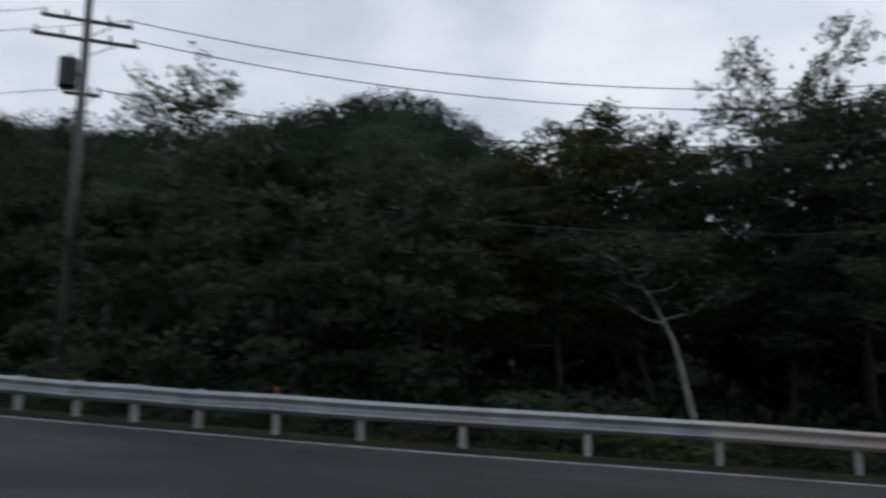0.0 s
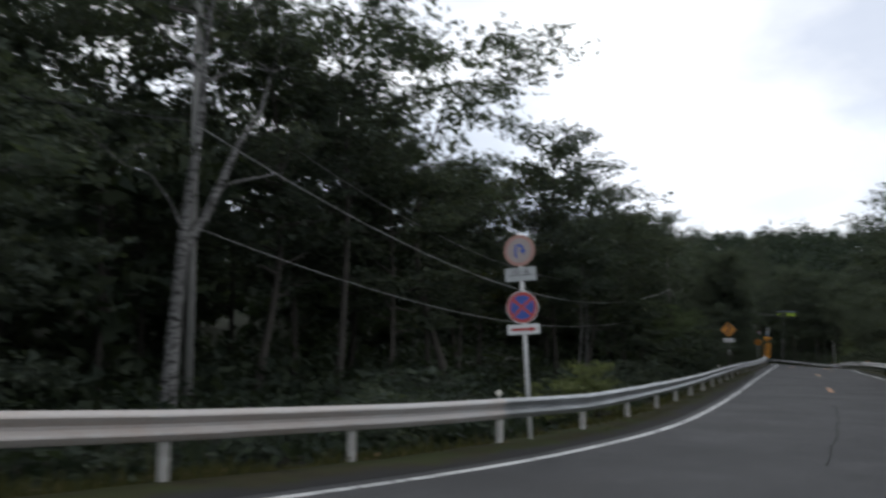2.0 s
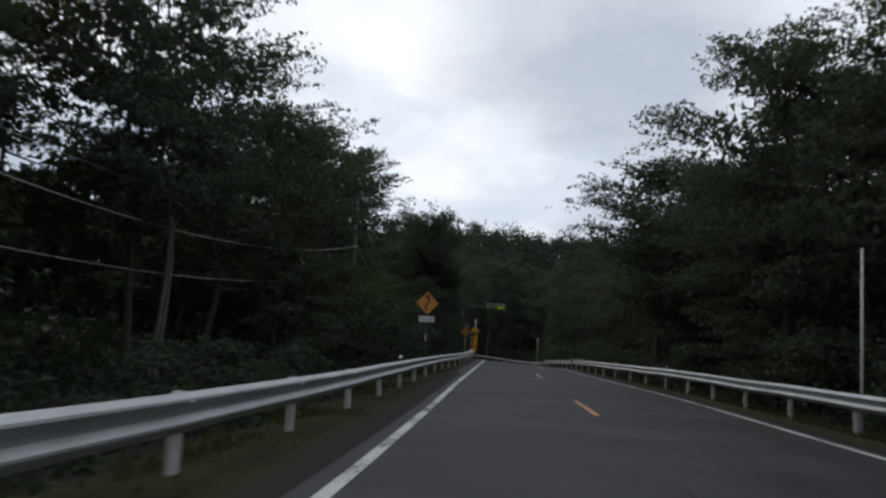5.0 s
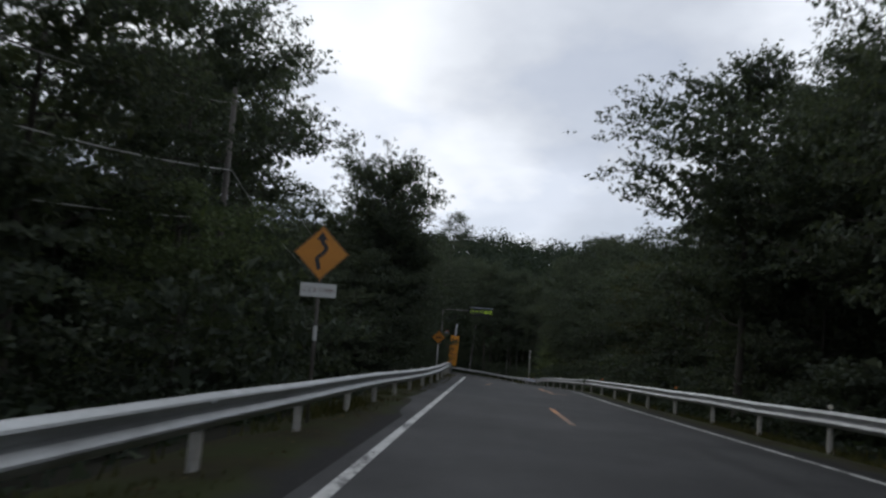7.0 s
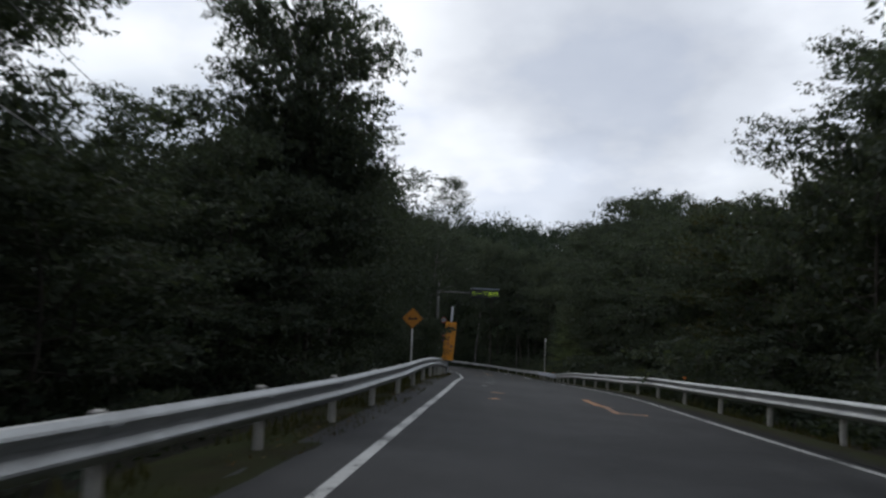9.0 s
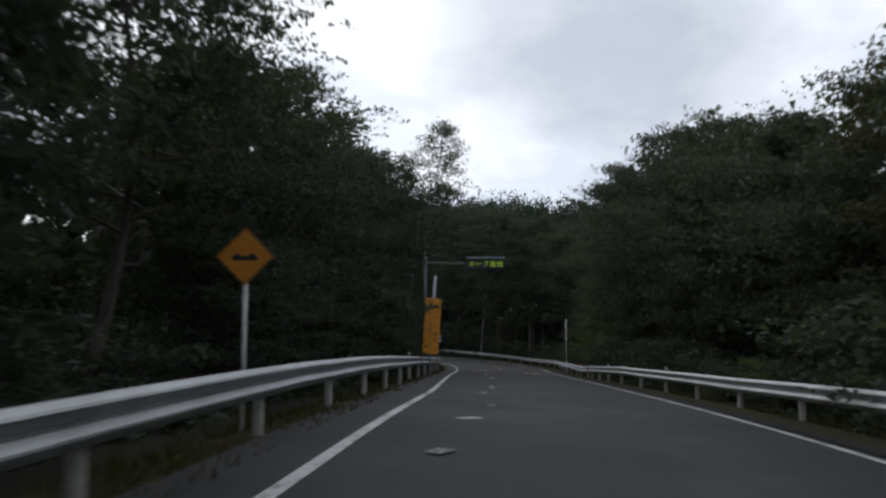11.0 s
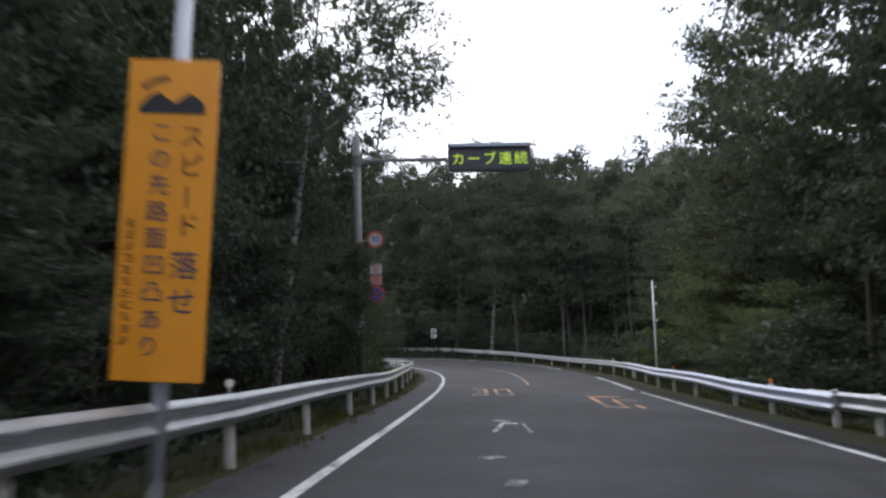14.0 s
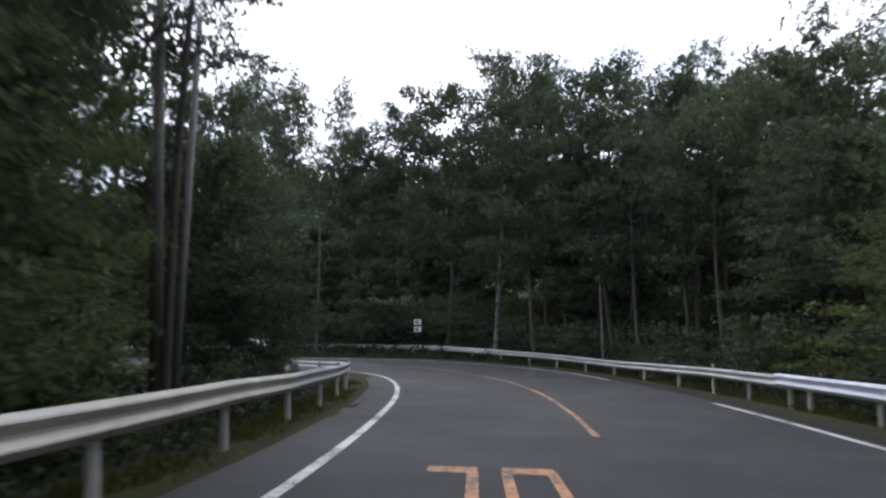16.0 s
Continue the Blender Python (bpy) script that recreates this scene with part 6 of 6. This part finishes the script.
def place_fallen_leaves():
    """Dry leaves blown against the foot of the rails and the kerbside moss."""
    rng = np.random.default_rng(14)
    cs = []
    for line, s, step, x0 in ((RAIL_NORTH, 1, 0.11, -20), (RAIL_SOUTH_A, -1, 0.16, 10), (RAIL_SOUTH_B, -1, 0.16, 110)):
        for p in glide([(x, y, 0) for x, y in line], step):
            if p.x < x0 or p.x > 150:
                continue
            d = -s * abs(rng.normal(0.0, 0.28)) + s * 0.15
            d = max(-0.5, min(0.8, d))
            q = (p.x + rng.uniform(-0.2, 0.2), p.y + d)
            if noise.noise(Vector((q[0] * 0.6, q[1] * 0.6, 8.0))) < -0.05:
                continue
            cs.append((q[0], q[1], rz(p.x, p.y) + 0.032))
    verts = leaf_cloud(np.array(cs), rng.uniform(0.04, 0.085, len(cs)), rng, up=3.0)
    ob = mesh_part("fallen_leaves", leaf_mesh("fallen_leaves", verts), LEAF_DRY)
    tagged(ob, "dry brown leaves scattered along the verges", "leaves", kind="stuff")


place_trees()
place_fallen_leaves()
place_undergrowth()
place_grass()
place_far_woods()


# ---------------------------------------------------------------- utility poles and cables
def utility_pole(x, y, top, r=0.15, arms=(), transformer=False, mat=None, lean=0.0, label="grey concrete utility pole among the trees"):
    z0 = ground_at(x, y)
    h = top - z0
    root = thing("utility_pole", (x, y, z0), label, "utility pole", "utility poles", rz_=0)
    ob = part("shaft", rod_bm((0, 0, -0.6), (lean * h, 0, h), r, r * 0.68, sides=18), mat or CONCRETE, root)
    ob.data.shade_smooth()
    for z, half, turn in arms:
        zz = z - z0
        c, s = math.cos(radians(turn)), math.sin(radians(turn))
        bm = bmesh.new()
        box(bm, 0, 0, 0, 2 * half, 0.09, 0.09, Matrix.Translation((lean * zz, 0, zz)) @ Matrix.Rotation(radians(turn), 4, "Z"))
        arm = part("crossarm", bm, POLE_BROWN, root)
        for u in (-0.92, -0.45, 0.45, 0.92):
            px, py = lean * zz + u * half * c, u * half * s
            b = rod_bm((px, py, zz + 0.04), (px, py, zz + 0.26), 0.045, 0.03, sides=10)
            part("insulator", b, BLACK, arm)
        part("brace", rod_bm((lean * zz + 0.6 * half * c, 0.6 * half * s, zz - 0.03), (lean * zz, 0, zz - 0.55), 0.02, sides=6), POLE_BROWN, arm)
    if transformer:
        zz = h - 3.6
        t = part("transformer", rod_bm((-0.42, 0, zz), (-0.42, 0, zz + 0.85), 0.27, sides=20), BLACK, root, "dark cylindrical transformer")
        part("bushing", rod_bm((-0.42, 0.1, zz + 0.85), (-0.42, 0.1, zz + 1.08), 0.04, sides=8), BLACK, t)
        part("bracket", bevelled_box(-0.15, 0, zz + 0.4, 0.3, 0.12, 0.08, 0.005), POLE_BROWN, t)
    return root


def cable(a, b, sag, r, mat, label):
    a, b = Vector(a), Vector(b)
    path = []
    for i in range(25):
        t = i / 24
        p = a.lerp(b, t)
        p.z -= sag * 4 * t * (1 - t)
        path.append(p - a)
    v, f = tube(path, [r] * 25, 6)
    ob = mesh_part("cable", data_mesh("cable", v, f, True), mat)
    ob.location = a
    return tagged(ob, label, "cable", "overhead cables")


def lines():
    p1, p2 = (-25.7, 20.7), (5.45, 17.75)
    utility_pole(*p1, 14.4, 0.16, ((12.9, 1.25, 12), (12.3, 1.45, 12), (10.6, 0.5, 12)), True, POLE_BROWN, label="dark utility pole with three crossarms and a transformer")
    utility_pole(*p2, 13.8, 0.13, ((12.9, 1.0, 150), (12.4, 1.0, 150), (11.7, 0.9, 150), (10.7, 0.8, 150)), False, CONCRETE, label="concrete utility pole with crossarms behind the birches")
    p3, p4, p5, p6 = (49.7, 12.0), (76.0, 12.6), (104.0, 12.8), (136.2, 12.9)
    for p, top in ((p3, 7.2), (p4, 5.2), (p5, 3.6)):
        utility_pole(*p, top, 0.11, mat=POLE_BROWN, label="slim dark cable pole among the trees")
    utility_pole(*p6, 3.6, 0.10, mat=POLE_DULL, label="slim weathered pole beside the bend").rotation_euler[0] = radians(3.4)
    utility_pole(133.9, 12.15, 4.75, 0.13, mat=POLE_BROWN, label="tall dark wooden pole beside the bend")
    p0 = (-75, 34)
    for dx, z, dz in ((1.15, 13.1, 12.6), (1.35, 12.5, 11.9), (0.4, 10.8, 10.8), (0.2, 8.6, 7.6)):
        cable((p1[0] + dx, p1[1] + 0.2 * dx, z), (p2[0] - 0.7 * dx, p2[1] + 0.4 * dx, dz), 1.3, 0.016, CABLE_DARK, "black overhead cable between the poles")
    for dy, z in ((-1.1, 13.1), (1.1, 13.1), (0.0, 10.8)):
        cable((p1[0] + dy, p1[1] + 0.2 * dy, z), (p0[0], p0[1] + dy, z + 2), 1.0, 0.012, CABLE_DARK, "black overhead cable leading away from the pole")
    for p, q, za, zb, sags in ((p2, p3, (8.73, 7.47, 4.67), (6.7, 4.72, 3.28), (3.2, 2.6, 1.98)), (p3, p4, (6.7, 4.72, 3.28), (4.0, 3.2, 1.6), (1.2, 1.3, 0.9)),
                               (p4, p5, (4.0, 3.2, 1.6), (2.6, 1.8, 0.3), (1.0, 1.1, 0.9)), (p5, p6, (2.6, 1.8, 0.3), (3.4, 2.6, 1.2), (1.0, 1.0, 0.9))):
        for k, (a, b, s) in enumerate(zip(za, zb, sags)):
            if k == 2 and p != p2:
                continue
            cable((p[0], p[1] - 0.14, a), (q[0], q[1] - 0.14, b), s, 0.014 if k == 1 else 0.009, CABLE if k else CABLE_GREY, "pale drooping telephone cable along the trees")
    for a, sag, w in (((133.9, 12.05, 4.6), 1.5, 0.02), ((p6[0] - 0.2, 12.6, 3.1), 1.0, 0.014)):
        cable(a, (172.0, 17.06, 2.5), sag, w, CABLE_DARK, "black cable running on round the bend")
    cable((133.9, 12.05, 4.2), (p6[0], 12.7, 3.3), 0.1, 0.012, CABLE_DARK, "black cable between two poles beside the bend")


# ---------------------------------------------------------------- the car ahead
CAR_PAINT = material("silver_car_paint", (0.52, 0.53, 0.54), (0.44, 0.45, 0.46), 0.28, 0.6, scale=2.0, fine=30.0, bump=0.0)
CAR_GLASS = material("dark_car_glass", (0.012, 0.013, 0.015), (0.01, 0.01, 0.012), 0.12, scale=2.0, fine=30.0, bump=0.0)
TYRE = material("tyre_rubber", (0.02, 0.02, 0.02), (0.012, 0.012, 0.012), 0.85, scale=8.0, fine=60.0, bump=0.1)
TAIL = glow("lit_tail_lamp", (1.0, 0.05, 0.02), 3.0)


def loft(rows):
    """A closed skin through cross-sections, each a list of points."""
    bm = bmesh.new()
    vs = [[bm.verts.new(p) for p in row] for row in rows]
    n = len(rows[0])
    for a, b in zip(vs, vs[1:]):
        for k in range(n):
            bm.faces.new((a[k], a[(k + 1) % n], b[(k + 1) % n], b[k]))
    bm.faces.new(vs[0])
    bm.faces.new(vs[-1][::-1])
    bmesh.ops.recalc_face_normals(bm, faces=bm.faces[:])
    return bm


def ahead_car():
    x, y, turn = 170.6, 24.0, 79.0
    root = thing("car", (x, y, rz(x, y) + 0.012), "silver sport utility car with lit red tail lamps in the lane", "car", rz_=turn)
    root.matrix_world = pose(x, y, rz(x, y) + 0.012, 0, 1.0, turn)

    def section(xx, w, z0, z1, r=0.16):
        out = []
        for sy, sz in ((1, 0), (1, 1), (-1, 1), (-1, 0)):
            cy, cz = sy * (w / 2 - r), (z1 - r) if sz else (z0 + r)
            a0 = {(1, 0): -90, (1, 1): 0, (-1, 1): 90, (-1, 0): 180}[(sy, sz)]
            for i in range(4):
                a = radians(a0 + 30 * i)
                out.append((xx, cy + r * math.cos(a), cz + r * math.sin(a)))
        return out
    body = part("body", loft([section(-2.22, 1.60, 0.36, 0.92), section(-2.12, 1.80, 0.28, 1.05), section(-1.7, 1.86, 0.26, 1.10), section(0.6, 1.86, 0.26, 1.08), section(1.5, 1.84, 0.26, 1.02), section(2.15, 1.76, 0.30, 0.86), section(2.3, 1.5, 0.4, 0.74)]), CAR_PAINT, root)
    body.data.shade_smooth()
    cabin = part("cabin", loft([section(-2.08, 1.56, 0.98, 1.10, 0.05), section(-1.62, 1.42, 1.0, 1.64, 0.10), section(-0.8, 1.44, 1.0, 1.70, 0.12), section(0.2, 1.42, 1.0, 1.66, 0.12), section(1.2, 1.5, 0.98, 1.10, 0.05)]), CAR_PAINT, root)
    cabin.data.shade_smooth()
    part("rear_window", plate_bm([(0.62, 1.14), (-0.62, 1.14), (-0.54, 1.55), (0.54, 1.55)], 0.02), CAR_GLASS, cabin).matrix_basis = Matrix.Translation((-1.875, 0, 1.35)) @ Matrix.Rotation(radians(40), 4, "Y") @ Matrix.Translation((0, 0, -1.35))
    part("spoiler", bevelled_box(-1.72, 0, 1.655, 0.34, 1.36, 0.05, 0.015), CAR_PAINT, cabin)
    for s in (-1, 1):
        part("side_window", bevelled_box(-0.35, 0.715 * s, 1.36, 1.9, 0.03, 0.36, 0.012), CAR_GLASS, cabin)
        part("roof_rail", rod_bm((-1.4, 0.6 * s, 1.72), (0.1, 0.6 * s, 1.72), 0.02, sides=8), BLACK, cabin)
        lamp = part("tail_lamp", bevelled_box(-2.14, 0.72 * s, 0.98, 0.16, 0.36, 0.17, 0.03), SIGN_RED, body, "red tail lamp")
        part("lamp_glow", bevelled_box(-2.225, 0.74 * s, 0.98, 0.01, 0.26, 0.10, 0.003), TAIL, lamp)
        part("reflector", bevelled_box(-2.235, 0.66 * s, 0.52, 0.02, 0.22, 0.05, 0.006), SIGN_RED, body)
        part("mirror", bevelled_box(0.75, 1.0 * s, 1.12, 0.14, 0.2, 0.14, 0.03), CAR_PAINT, body)
        for xx in (-1.38, 1.35):
            w = part("wheel", rod_bm((xx, 0.70 * s, 0.345), (xx, 0.93 * s, 0.345), 0.345, sides=28), TYRE, root)
            part("rim", rod_bm((xx, 0.925 * s, 0.345), (xx, 0.94 * s, 0.345), 0.22, sides=20), SIGN_BACK, w)
    part("bumper", bevelled_box(-2.2, 0, 0.45, 0.14, 1.66, 0.26, 0.04), BLACK, root)
    plate = part("number_plate", bevelled_box(-2.235, 0, 0.78, 0.02, 0.36, 0.18, 0.004), SIGN_WHITE, body)
    part("plate_bar", bevelled_box(-2.248, 0, 0.76, 0.004, 0.26, 0.07, 0.001), INK, plate)
    part("exhaust", rod_bm((-2.28, 0.5, 0.32), (-2.0, 0.5, 0.32), 0.035, sides=10), SIGN_BACK, root)


lines()
ahead_car()
